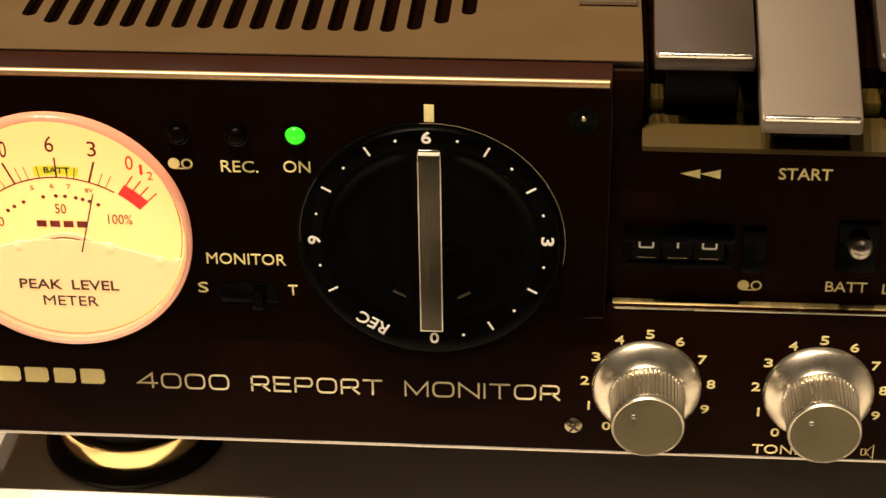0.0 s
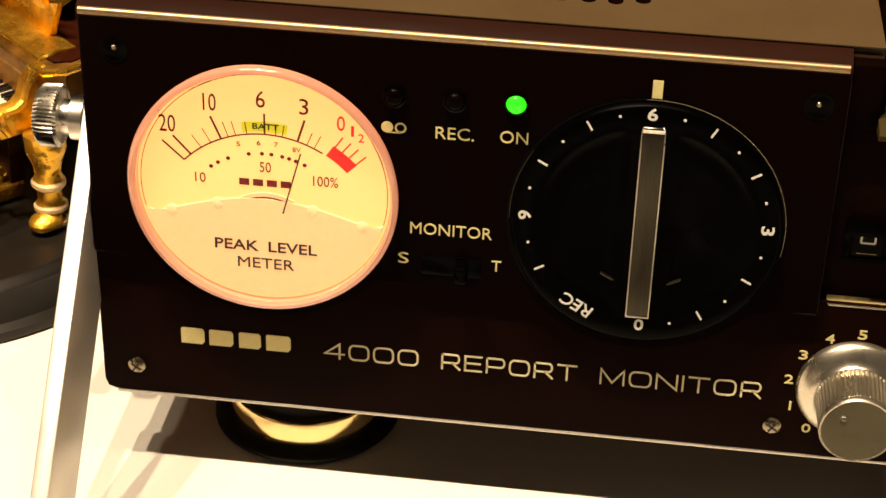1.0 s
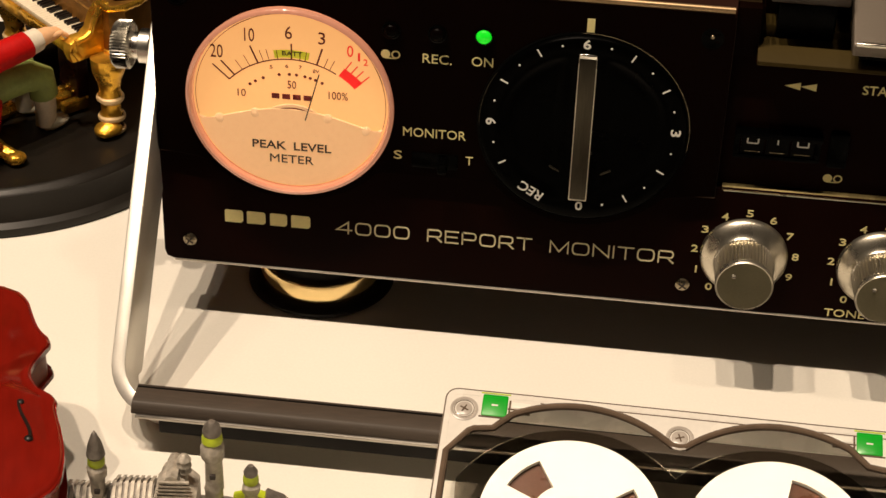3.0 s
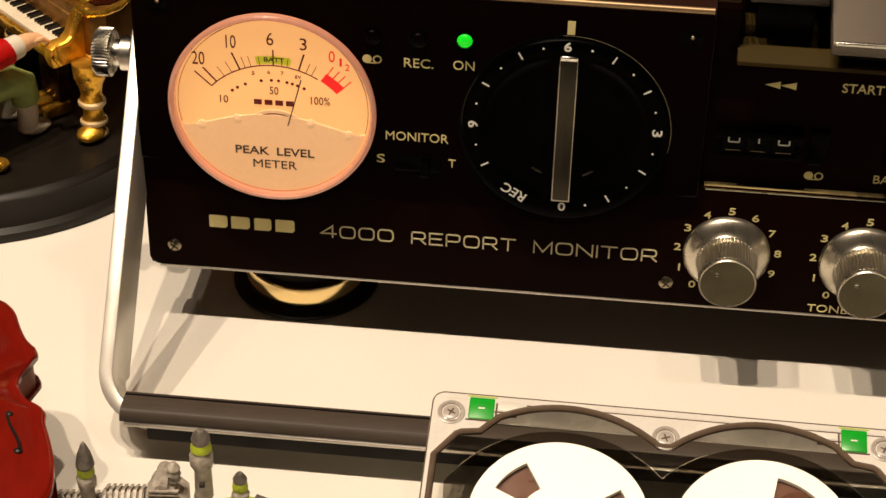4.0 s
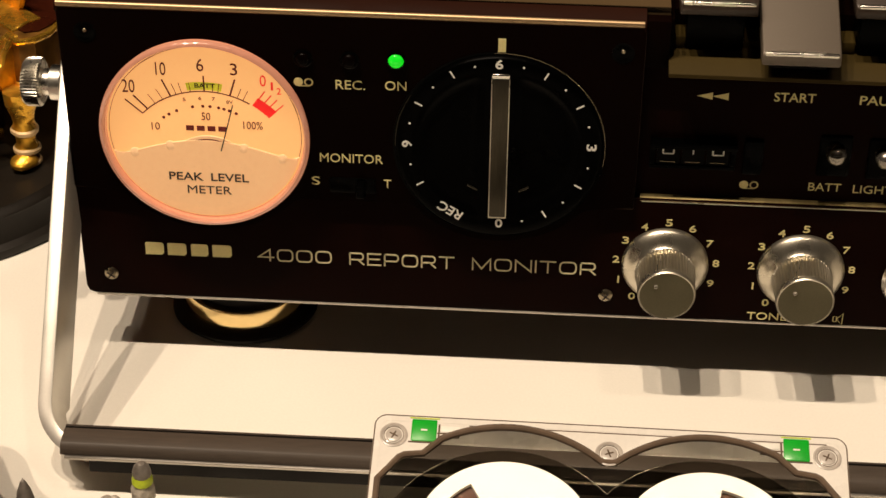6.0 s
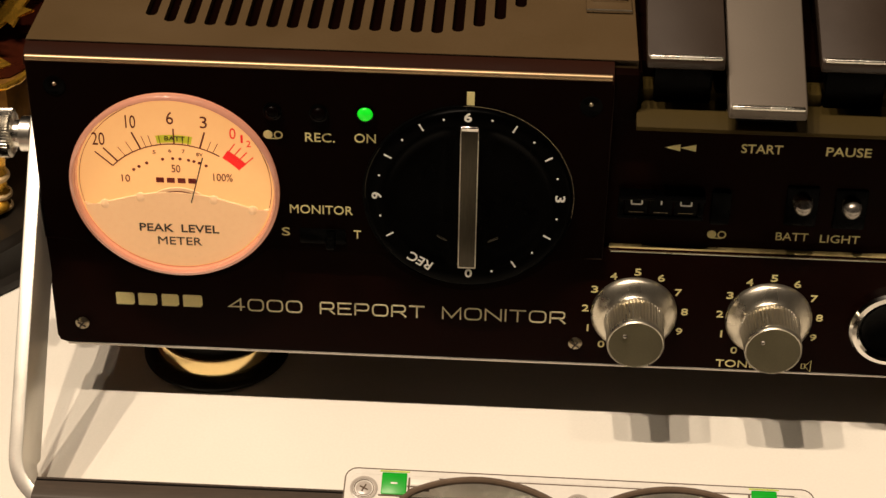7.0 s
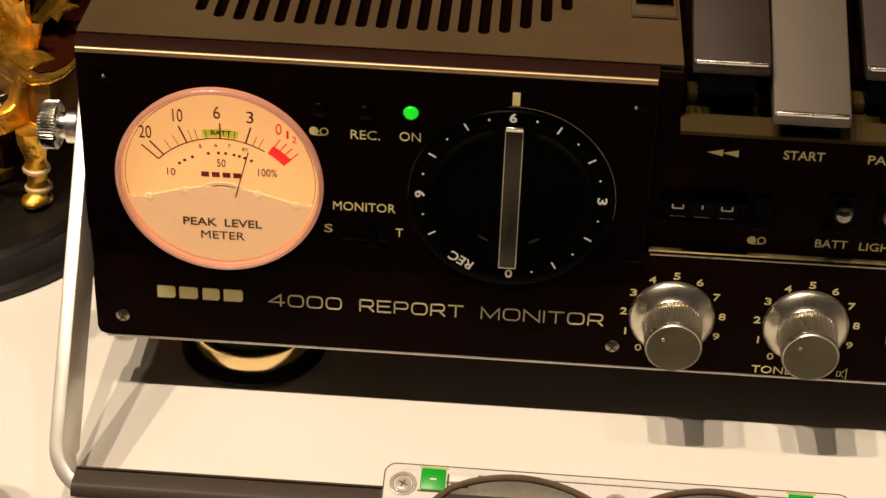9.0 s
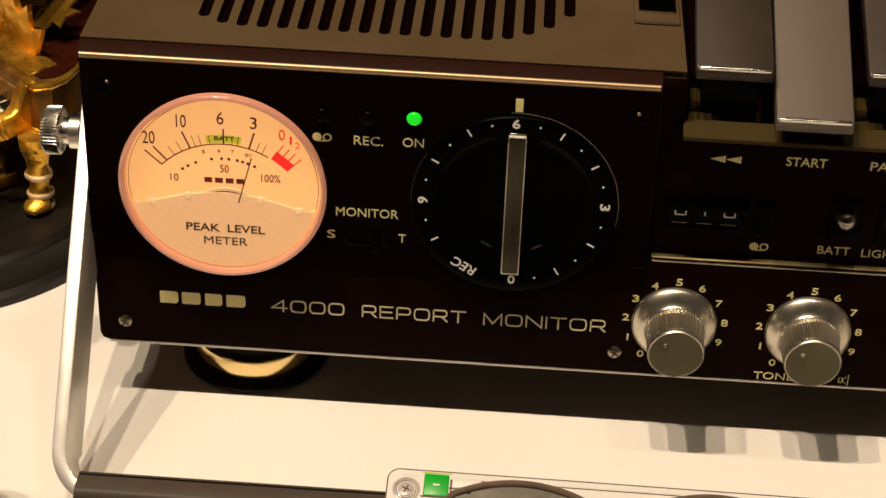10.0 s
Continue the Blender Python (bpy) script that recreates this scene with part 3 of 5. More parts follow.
def strip(points, w, y, parent, material, name="scale_line"):
    bm = bmesh.new()
    pts = [Vector((p[0], 0, p[1])) for p in points]
    a, b = [], []
    for k, p in enumerate(pts):
        d = (pts[min(k + 1, len(pts) - 1)] - pts[max(k - 1, 0)]).normalized()
        s = Vector((-d.z, 0, d.x)) * (w / 2)
        a.append(bm.verts.new((p.x + s.x, y - 0.03, p.z + s.z)))
        b.append(bm.verts.new((p.x - s.x, y - 0.03, p.z - s.z)))
    for k in range(len(pts) - 1):
        bm.faces.new((a[k], a[k + 1], b[k + 1], b[k]))
    return part(name, bm, material, parent)


strip(arc(MX + 0.6, 53.6, 8.7, -30, 30, 20), 0.3, YF - 0.36, hub, INK, "hub_line")
# thin strips paint the highlight along the raised plate's lower and right edges
half_m, half_d = math.sqrt(26.4 ** 2 - (MZ - 47.6) ** 2), math.sqrt(25.6 ** 2 - (DZ - 47.6) ** 2)
for line in ([(MX + half_m, 47.5), (DX - half_d, 47.5)], [(DX + half_d, 47.5), (31.0, 47.5)], [(31.1, 47.6), (31.1, 93.0)],
             under(MX, MZ, 26.3, 47.6), under(DX, DZ, 25.5, 47.6), [(LEFT + 0.5, 47.5), (MX - half_m, 47.5)]):
    strip(line, 0.16, YA + 0.5, raised_plate, PLATE_EDGE, "paler_edge")
# scale: an arc about a centre below the face
SX, SZ, SR = -66.2, 55.0, 19.6


def on_arc(a, r):
    return (SX + r * math.sin(radians(a)), SZ + r * math.cos(radians(a)))


YS = YF - 0.06
strip([on_arc(a, SR) for a in np.linspace(-47, 31, 30)], 0.30, YS, meter, INK)
for a, ln, w in ((-47, 5.2, 0.35), (-42, 4.6, 0.4), (-23, 4.6, 0.4), (0, 4.0, 0.35), (17, 4.4, 0.4)):
    strip([on_arc(a, SR), on_arc(a, SR + ln)], w, YS - 0.01, meter, INK, "scale_tick")
for a, ln in ((-35, 2.8), (-29, 3.0), (-19, 3.0), (-15, 2.8), (-9, 2.4), (5.5, 2.2), (9, 2.4), (22, 2.6), (26, 2.8)):
    strip([on_arc(a, SR), on_arc(a, SR + ln)], 0.16, YS - 0.01, meter, INK, "scale_tick")
strip([on_arc(a, SR + 1.2) for a in np.linspace(33, 47, 8)], 2.4, YS, meter, INK_RED, "red_zone")
for a in (34, 38, 42, 46.4):
    strip([on_arc(a, SR + 2), on_arc(a, SR + 4.8)], 0.28, YS - 0.01, meter, INK_RED, "scale_tick")
strip([on_arc(a, SR + 1.4) for a in np.linspace(-11, 11, 10)], 2.0, YS + 0.01, meter, INK_LIME, "battery_zone")
lettering("BATT", SX + 0.2, SZ + SR + 1.5, 4.6, 1.1, meter, INK_DARK, YS - 0.03, bold=0.01)
for tx, x, z, w, h in (("20", -83.3, 75.3, 2.9, 3.3), ("10", -75.7, 80.0, 2.3, 3.3), ("6", -66.8, 81.3, 1.6, 3.2), ("3", -59.3, 80.5, 1.6, 3.0), ("10", -77.8, 65.2, 1.9, 1.9), ("50", -66.2, 68.2, 2.0, 2.0), ("100%", -55.6, 66.3, 4.4, 2.0)):
    lettering(tx, x, z, w, h, meter, INK, YS, bold=0.0)
for tx, x, z, w, h in (("0", -52.9, 77.9, 1.4, 2.8), ("1", -50.9, 76.6, 0.5, 2.0), ("2", -49.4, 75.4, 1.0, 1.6)):
    lettering(tx, x, z, w, h, meter, INK_RED, YS)
for k, dx in enumerate((-5.2, -1.2, 2.2, 6.2)):
    lettering(("5", "6", "7", "8V")[k], SX + dx * 0.9, 72.9 - 0.02 * dx * dx, 0.7 if k < 3 else 1.5, 0.9, meter, INK, YS)
for a in (-37.5, -32.0, -24.5, -10.5, -2.0, 4.0, 11.0, 15.5, 20.0, 26.0):
    x, z = on_arc(a, 15.8)
    bm = bmesh.new()
    spin(bm, [(0, 0), (0.38, 0), (0.38, 0.04), (0, 0.04)], x, YS, z, "y", 12)
    part("scale_dot", bm, INK, meter)
# the maker's mark on the meter, as plain blocks
bars([(-70.9 + 2.45 * k, -69.1 + 2.45 * k, 64.4, 65.7) for k in range(4)], meter, INK, YS, "maker_mark")
strip([(MX + 21.9 * math.sin(t), MZ + 21.9 * math.cos(t)) for t in np.linspace(0, 2 * math.pi, 97)], 0.13, YS - 0.02, meter, INK, "inner_ring")
# needle
NA = 15.0
strip([(MX + 0.4 + r * math.sin(radians(NA)), 48.0 + r * math.cos(radians(NA))) for r in (12.0, 18.0, 24.6)], 0.28, YF - 0.75, meter, INK_DARK, "needle")
lettering("PEAK", MX - 5.0, 52.4, 7.9, 2.1, meter, INK_DARK, YF - 0.5, bold=0.012)
lettering("LEVEL", MX + 5.1, 52.4, 8.7, 2.1, meter, INK_DARK, YF - 0.5, bold=0.012)
lettering("METER", MX + 0.2, 48.9, 10.2, 2.1, meter, INK_DARK, YF - 0.5)
bm = bmesh.new()
spin(bm, [(0, 0.0), (22.5, 0.0), (22.5, 0.5), (14, 1.0), (0, 1.3)], MX, YA - 1.5, MZ, "y", 64)
lens_cover = part("meter_glass", bm, GLASS, meter, "clear domed cover")
lens_cover.visible_shadow = False

# selector dial
bm = bmesh.new()
N, RADII = 96, (0.0, 2, 4, 6, 8, 10, 12, 14, 16, 17.4, 18.4, 19.0, 19.6, 22.6, 23.2, 23.4)


def dial_y(x, z):
    r = math.hypot(x, z)
    if r >= 23.3:
        return 0.0
    out = 1.5 - 0.5 * max(0.0, (r - 22.6) / 0.7)
    if r < 19.2:
        side = min(1.0, max(0.0, (abs(x) - 2.6) / 3.2))
        rim = min(1.0, max(0.0, (19.2 - r) / 2.4))
        out -= 1.25 * (side * side * (3 - 2 * side)) * rim
    return out


rings = []
TILT = -1.2
for r in RADII:
    ring = []
    for k in range(N if r else 1):
        a = 2 * math.pi * k / N
        x, z = r * math.sin(a), r * math.cos(a)
        ring.append(bm.verts.new((DX + x, YA - dial_y(x, z), DZ + z)))
    rings.append(ring)
for a, b in zip(rings, rings[1:]):
    for k in range(N):
        if len(a) == 1:
            bm.faces.new((a[0], b[k], b[(k + 1) % N]))
        else:
            bm.faces.new((a[k], a[(k + 1) % N], b[(k + 1) % N], b[k]))
dial = part("selector_dial", bm, DIAL, recorder, "large black rotary dial", angle=50)
bm = bmesh.new()
spin(bm, [(23.4, 0), (24.0, 0), (24.0, 0.25), (23.4, 0.25)], DX, YA, DZ, "y", 96, caps=False)
ring = part("dial_ring", bm, BLACK_GLOSS, recorder, "thin glossy ring")
# thin paler arcs over part of the ring, dimmer on the left
strip([(DX + 23.8 * math.sin(radians(a)), DZ + 23.8 * math.cos(radians(a))) for a in np.linspace(-4, 100, 40)], 0.08, YA - 0.26, ring, SCREW, "paler_edge")
strip([(DX + 23.45 * math.sin(radians(a)), DZ + 23.45 * math.cos(radians(a))) for a in np.linspace(268, 302, 20)], 0.09, YA - 0.26, ring, STRIP, "paler_edge")
bm = bmesh.new()
box(bm, DX - 1.9, DX + 1.9, YA - 1.9, YA - 1.0, DZ - 17.9, DZ + 19.2, 0.35, 2)
part("pointer_bar", bm, STRIP, dial, "brushed metal pointer strip")
for ex in (-1.95, 1.95):
    bm = bmesh.new()
    box(bm, DX + ex - 0.1, DX + ex + 0.1, YA - 2.0, YA - 1.0, DZ - 18.0, DZ + 18.6, 0.05)
    part("pointer_edge", bm, ALU, dial, "bright thin edge")
bm = bmesh.new()
box(bm, DX - 2.0, DX + 2.0, YA - 2.0, YA - 1.0, DZ - 18.1, DZ - 17.85, 0.05)
part("pointer_edge", bm, ALU, dial, "bright thin edge")
bm = bmesh.new()
box(bm, DX - 2.0, DX + 2.0, YA - 2.1, YA - 1.0, DZ + 18.3, DZ + 19.5, 0.35, 3)
part("pointer_tip", bm, CHROME, dial, "bright pointer tip")
# two added arcs paint the glints at the lower ends of the finger scoops
for a0, a1 in ((158, 146), (202, 214)):
    bm = bmesh.new()
    tube(bm, [(x, YA - 0.45, z) for x, z in arc(DX, DZ, 12.4, a0, a1, 8)], 0.24, 8)
    part("scoop_glint", bm, STRIP, dial, "thin arc painting the glint of the finger scoop")
YD, MARKZ = YA - 1.5, DZ + 1.0
for text, a, turn in (("6", 0, 0), ("3", 90, 90), ("0", 180, 180), ("9", 270, 270)):
    a += TILT
    lettering(text, DX + 20.7 * math.sin(radians(a)), MARKZ + 20.7 * math.cos(radians(a)), 1.7, 2.3, dial, WHITE_PRINT, YD, turn, 0.02)
lettering("REC", DX + 21.0 * math.sin(radians(211)), MARKZ + 20.7 * math.cos(radians(211)), 6.0, 2.4, dial, WHITE_PRINT, YD, 211, 0.01)
for a in range(0, 360, 15):
    if a in (0, 90, 180, 270) or 195 <= a <= 225:
        continue
    b = radians(a + TILT)
    bm = bmesh.new()
    if a % 30 == 0:
        m = Matrix.Translation((DX + 20.7 * math.sin(b), YD, MARKZ + 20.7 * math.cos(b))) @ Matrix.Rotation(b, 4, "Y")
        box(bm, -0.17, 0.17, -0.12, 0.0, -0.95, 0.95, m=m)
    else:
        spin(bm, [(0, 0), (0.26, 0), (0.26, 0.1), (0, 0.1)], DX + 20.7 * math.sin(b), YD, MARKZ + 20.7 * math.cos(b), "y", 10)
    part("dial_mark", bm, WHITE_PRINT, dial)
bars([(-0.85, 0.85, 86.9, 90.5)], recorder, CREAM, YA, "index_mark")

# print on the plates
for mx, mw in ((-83.2, 4.4), (-77.9, 4.5), (-72.3, 4.1), (-67.2, 4.6)):
    bm = bmesh.new()
    prism(bm, [(mx, 28.7), (mx + mw - 0.5, 28.7), (mx + mw, 29.3), (mx + mw, 31.6), (mx + mw - 0.4, 32.1), (mx + 0.2, 32.1), (mx, 31.8)], YB - 0.02, YB - 0.14, "xz")
    part("maker_mark", bm, CREAM, recorder)
wide_word("4000", -47.6, 29.9, 17.6, 3.5, 0.37, recorder, TITLE, YB)
wide_word("REPORT", -22.2, 29.9, 24.9, 3.5, 0.37, recorder, TITLE, YB)
wide_word("MONITOR", 9.0, 29.9, 29.2, 3.5, 0.37, recorder, TITLE, YB)
lettering("MONITOR", -33.5, 58.4, 14.4, 2.3, recorder, CREAM, YA)
lettering("S", -41.8, 52.1, 1.9, 2.2, recorder, CREAM, YA)
lettering("T", -25.3, 52.0, 1.7, 2.2, recorder, CREAM, YA)
lettering("REC.", -33.4, 77.5, 6.6, 2.3, recorder, CREAM, YA)
lettering("ON", -23.3, 77.7, 4.8, 2.3, recorder, CREAM, YA)
lettering("START", 65.0, 76.9, 9.2, 2.3, recorder, CREAM, YC, bold=0.01)
lettering("PAUSE", 84.2, 76.9, 10.0, 2.3, recorder, CREAM, YC, bold=0.01)
lettering("BATT", 74.2, 54.0, 7.4, 2.1, recorder, CREAM, YC)
lettering("LIGHT", 85.1, 53.8, 9.0, 2.1, recorder, CREAM, YC)
lettering("TONE", 64.6, 18.5, 9.4, 2.1, recorder, CREAM, YB)
for ax in (43.4, 46.9):
    bm = bmesh.new()
    prism(bm, [(ax, 76.5), (ax + 3.5, 75.6), (ax + 3.5, 77.4)], YC - 0.02, YC - 0.12, "xz")
    part("rewind_arrow", bm, CREAM, recorder)


def reel_symbol(x, z, y):
    bm = bmesh.new()
    spin(bm, [(0, 0), (1.05, 0), (1.05, 0.1), (0, 0.1)], x - 1.1, y - 0.02, z, "y", 20)
    part("reel_symbol", bm, CREAM, recorder)
    strip([(x + 1.2 + 0.85 * math.sin(t), z + 0.85 * math.cos(t)) for t in np.linspace(0, 2 * math.pi, 22)], 0.35, y - 0.05, recorder, CREAM, "reel_symbol")
    strip([(x - 1.1, z - 0.95), (x + 1.2, z - 0.95)], 0.3, y - 0.05, recorder, CREAM, "reel_symbol")


reel_symbol(-43.9, 77.8, YA)
reel_symbol(57.0, 53.8, YC)
strip([(81.0, 18.6), (82.4, 20.3), (82.4, 17.0), (81.0, 18.6)], 0.22, YB - 0.05, recorder, CREAM, "speaker_symbol")
strip([(80.2, 17.9), (81.0, 17.9), (81.0, 19.3), (80.2, 19.3), (80.2, 17.9)], 0.22, YB - 0.05, recorder, CREAM, "speaker_symbol")


def led(x, z, material, label):
    bm = bmesh.new()
    spin(bm, [(2.1, 0), (2.1, 0.5), (1.75, 0.7)], x, YA, z, "y", 28, caps=False)
    ring = part("led", bm, BLACK_GLOSS, recorder, label)
    bm = bmesh.new()
    spin(bm, [(1.75, 0), (1.75, 0.5), (1.5, 1.1), (0.9, 1.5), (0, 1.7)], x, YA, z, "y", 24)
    part("led_lens", bm, material, ring)


led(-23.2, 84.2, LED_ON, "lit green indicator")
led(-33.5, 83.8, LED_OFF, "unlit red indicator")
led(-43.8, 83.8, LED_OFF, "unlit red indicator")

# slide switch under MONITOR
bm = bmesh.new()
box(bm, -38.6, -28.0, YA - 0.25, YA + 0.1, 49.2, 53.2, 0.2)
slide = part("slide_switch", bm, BLACK_GLOSS, recorder, "black slide switch")
bm = bmesh.new()
box(bm, -32.4, -30.2, YA - 3.6, YA - 0.2, 49.6, 52.8, 0.5)
part("switch_lever", bm, BLACK_GLOSS, slide)


def screw(x, z, y, hole=False):
    bm = bmesh.new()
    if hole:
        # flat black disc on the plate stands in for the shade inside the hole
        spin(bm, [(2.5, 0.0), (2.5, 0.08), (2.2, 0.12), (2.0, 0.05), (0, 0.05)], x, y, z, "y", 28, caps=False)
        head = part("recess_shade_disc", bm, BLACK_GLOSS, recorder, "black disc painting the shade of a sunk screw hole")
        bm = bmesh.new()
        spin(bm, [(0.5, 0.04), (0.46, 0.15), (0.3, 0.28), (0, 0.3)], x, y, z + 0.4, "y", 20)
        part("screw_head", bm, SCREW, head)
        return
    bm = bmesh.new()
    spin(bm, [(1.7, 0), (1.65, 0.35), (1.2, 0.75), (0.5, 0.9), (0, 0.9)], x, y, z, "y", 24)
    head = part("screw", bm, SCREW, recorder, "cross-head steel screw")
    bm = bmesh.new()
    for m in (35, 125):
        box(bm, -1.1, 1.1, -0.98, -0.7, -0.18, 0.18, m=Matrix.Translation((x, y, z)) @ Matrix.Rotation(radians(m), 4, "Y"))
    part("cross_slot", bm, INK_DARK, head)


screw(-92.0, 22.7, YB)
screw(26.2, 22.6, YB)
screw(-92.0, 88.2, YA, True)
screw(26.4, 88.0, YA, True)


# rotary knobs
def knob(x, z):
    bm = bmesh.new()
    spin(bm, [(10.1, 0.0), (10.1, 0.9), (9.7, 1.5), (8.9, 2.2), (8.0, 2.8), (7.2, 3.3), (6.9, 3.8)], 0, 0, 0, "y", 72)
    base = part("knob", bm, ALU, recorder, "turned aluminium knob", at=mm(x, YB, z))
    bm = bmesh.new()
    seg, prof = 150, [(6.85, 3.7), (6.85, 4.4), (6.6, 11.2), (6.6, 11.8)]
    made = []
    for r, h in prof:
        made.append([bm.verts.new(((r - (0.95 if k % 3 == 0 and 4.2 < h < 11.5 else 0)) * math.cos(2 * math.pi * k / seg), -h, (r - (0.95 if k % 3 == 0 and 4.2 < h < 11.5 else 0)) * math.sin(2 * math.pi * k / seg))) for k in range(seg)])
    for a, b in zip(made, made[1:]):
        for k in range(seg):
            bm.faces.new((a[k], a[(k + 1) % seg], b[(k + 1) % seg], b[k]))
    part("knurled_grip", bm, ALU, base, "fluted grip", angle=20)
    bm = bmesh.new()
    spin(bm, [(6.55, 11.5), (6.66, 11.9), (6.62, 12.6), (6.4, 12.9), (6.15, 12.82)], 0, 0, 0, "y", 72, caps=False)
    part("knob_rim", bm, ALU, base, "polished rim")
    bm = bmesh.new()
    spin(bm, [(6.2, 12.4), (6.2, 12.8), (0, 12.8)], 0, 0, 0, "y", 64)
    part("knob_cap", bm, CAP, base, "dark grey end cap")
    bm = bmesh.new()
    spin(bm, [(0.6, 12.8), (0.5, 13.0), (0, 13.08)], -2.6, 0, 2.4, "y", 14)
    part("pointer_dot", bm, CHROME, base)
    for k, a in enumerate(np.linspace(-141, 141, 11)[:-1]):
        r = 12.1
        lettering(str(k), x + 0.2 + 0.965 * r * math.sin(radians(a)), z + r * 0.98 * math.cos(radians(a)) - 0.3, 0.42 if k == 1 else 1.6, 1.9, recorder, CREAM, YB, bold=0.01, name="knob_number")


knob(39.5, 32.2)
knob(71.0, 32.0)

# socket
bm = bmesh.new()
spin(bm, [(10.2, 0), (10.2, 3.2), (9.6, 4.0), (8.6, 4.2), (8.0, 3.6), (8.0, -2.0), (0, -2.0)], 99.6, YB, 32.6, "y", 64)
socket = part("socket", bm, CHROME, recorder, "chromed round socket")
bm = bmesh.new()
spin(bm, [(7.9, -1.8), (7.9, 2.4), (7.2, 2.8), (6.2, 2.2), (0, 1.8)], 99.6, YB, 32.6, "y", 48)
part("socket_core", bm, BLACK_GLOSS, socket)

# tape counter: a window with three number wheels behind it
bm = bmesh.new()
for b in ((34.0, 53.4, 64.4, 65.4, 3.6), (34.0, 53.4, 57.6, 58.6, 0.7), (34.0, 35.2, 58.6, 64.4, 0.7), (52.2, 53.4, 58.6, 64.4, 0.7)):
    box(bm, b[0], b[1], YC - b[4], YC, b[2], b[3], 0.2)
counter = part("tape_counter", bm, BLACK_GLOSS, recorder, "black counter window with white digits")
for k, ch in enumerate("018"):
    wx = 38.2 + 5.6 * k
    bm = bmesh.new()
    box(bm, wx - 2.5, wx + 2.5, YC - 0.3, YC - 0.02, 58.6, 64.4)
    wheel = part("number_wheel", bm, WINDOW_DARK, counter)
    zb, yd = 61.4, YC - 0.32
    lines = {"0": [[(-1.2, 3.2), (-1.2, 0), (1.2, 0), (1.2, 3.2)]], "1": [[(0, 3.2), (0, 0)]],
             "8": [[(-1.2, 3.2), (-1.2, 0), (1.2, 0), (1.2, 3.2)], [(-1.2, 1.7), (1.2, 1.7)]]}[ch]
    for line in lines:
        for p, q in zip(line, line[1:]):
            strip([(wx + p[0], zb + p[1]), (wx + q[0], zb + q[1])], 0.36, yd, wheel, WHITE_PRINT, "digit_stroke")
    strip([(wx - 1.7, 59.3), (wx + 1.7, 59.3)], 0.14, yd, wheel, SCREW, "wheel_edge")


def toggle(x, z, label):
    bm = bmesh.new()
    box(bm, x - 3.6, x + 3.6, YC - 0.5, YC, z - 5.0, z + 5.5, 0.4)
    base = part("toggle_switch", bm, BLACK_GLOSS, recorder, label)
    bm = bmesh.new()
    spin(bm, [(2.3, 0.4), (2.2, 2.6), (1.9, 3.6), (1.2, 4.3), (0, 4.6)], x, YC, z + 1.6, "y", 28)
    part("switch_button", bm, BUTTON, base, "polished grey push button")


toggle(75.4, 62.2, "black battery test button")
toggle(86.4, 61.8, "black light button")
bm = bmesh.new()
box(bm, 55.0, 59.4, YC - 1.2, YC, 57.0, 66.0, 0.5)
reset = part("reset_button", bm, BLACK_GLOSS, recorder, "black counter reset button")

# carrying handle: a bent strip on two pivots with a plastic grip
W, TH = 14.0, 3.2
PIV = Vector((0, 14.0, 68.5))
GRIPY, GRIPZ = -49.3, 9.0
axis = (Vector((0, GRIPY, GRIPZ)) - PIV).normalized()
nrm = Vector((0, axis.z, -axis.y))
if nrm.z < 0:
    nrm = -nrm
HL, HR, RB = -99.9, 160.0, 11.0
LEN = (Vector((0, GRIPY, GRIPZ)) - PIV).length
HB = HL + 1.7
path = [(HL - 1.0, -9.0), (HB, LEN - RB)] + [(HB + RB - RB * math.cos(t), LEN - RB + RB * math.sin(t)) for t in np.linspace(0.15, math.pi / 2, 10)]
path += [(HR - p[0] + HL, p[1]) for p in path[::-1]]
bm = bmesh.new()
rows = []
for k, p in enumerate(path):
    a, b = Vector(path[max(k - 1, 0)]), Vector(path[min(k + 1, len(path) - 1)])
    d = (b - a).normalized()
    s = Vector((d.y, -d.x))
    ring = []
    wide = W + 3.5 if k < 2 or k > len(path) - 3 else W
    for su, sn in ((-TH / 2, 0.0), (TH / 2, 0.0), (TH / 2, -wide), (-TH / 2, -wide)):
        q = Vector(p) + s * su
        pt = PIV + axis * q.y + nrm * (sn + 3.0)
        ring.append(bm.verts.new((q.x, pt.y, pt.z)))
    rows.append(ring)
for a, b in zip(rows, rows[1:]):
    for j in range(4):
        bm.faces.new((a[j], a[(j + 1) % 4], b[(j + 1) % 4], b[j]))
bm.faces.new(rows[0])
bm.faces.new(rows[-1])
edges = [e for e in bm.edges if e.calc_length() > 0.1 and any(f.normal.length >= 0 for f in e.link_faces)]
bmesh.ops.bevel(bm, geom=edges, offset=0.3, segments=2, affect="EDGES", profile=0.5, clamp_overlap=True)
handle = part("carrying_handle", bm, HANDLE, recorder, "pale aluminium carrying handle", angle=40)
bm = bmesh.new()
prism(bm, [(-3.5, 0.4), (-3.5, 1.0), (-3.1, 1.9), (-2.4, 2.7), (-1.9, 2.95), (2.2, 3.15), (2.9, 2.9), (3.3, 3.1), (3.9, 3.0), (4.4, 2.2), (4.4, 0.4)], HL + 6.5, HR - 6.5, "yz")
grip = part("grip", bm, GRIP, handle, "dark grey plastic grip", at=mm(0, GRIPY, GRIPZ + 1.6))
bm = bmesh.new()
box(bm, HL + 6.6, HR - 6.6, 2.75, 3.15, 2.4, 3.2)
part("grip_groove", bm, RUBBER, grip, "dark groove along the edge")
bm = bmesh.new()
box(bm, HL + 7.5, HR - 7.5, -4.1, -3.1, -0.5, 0.35, 0.15)
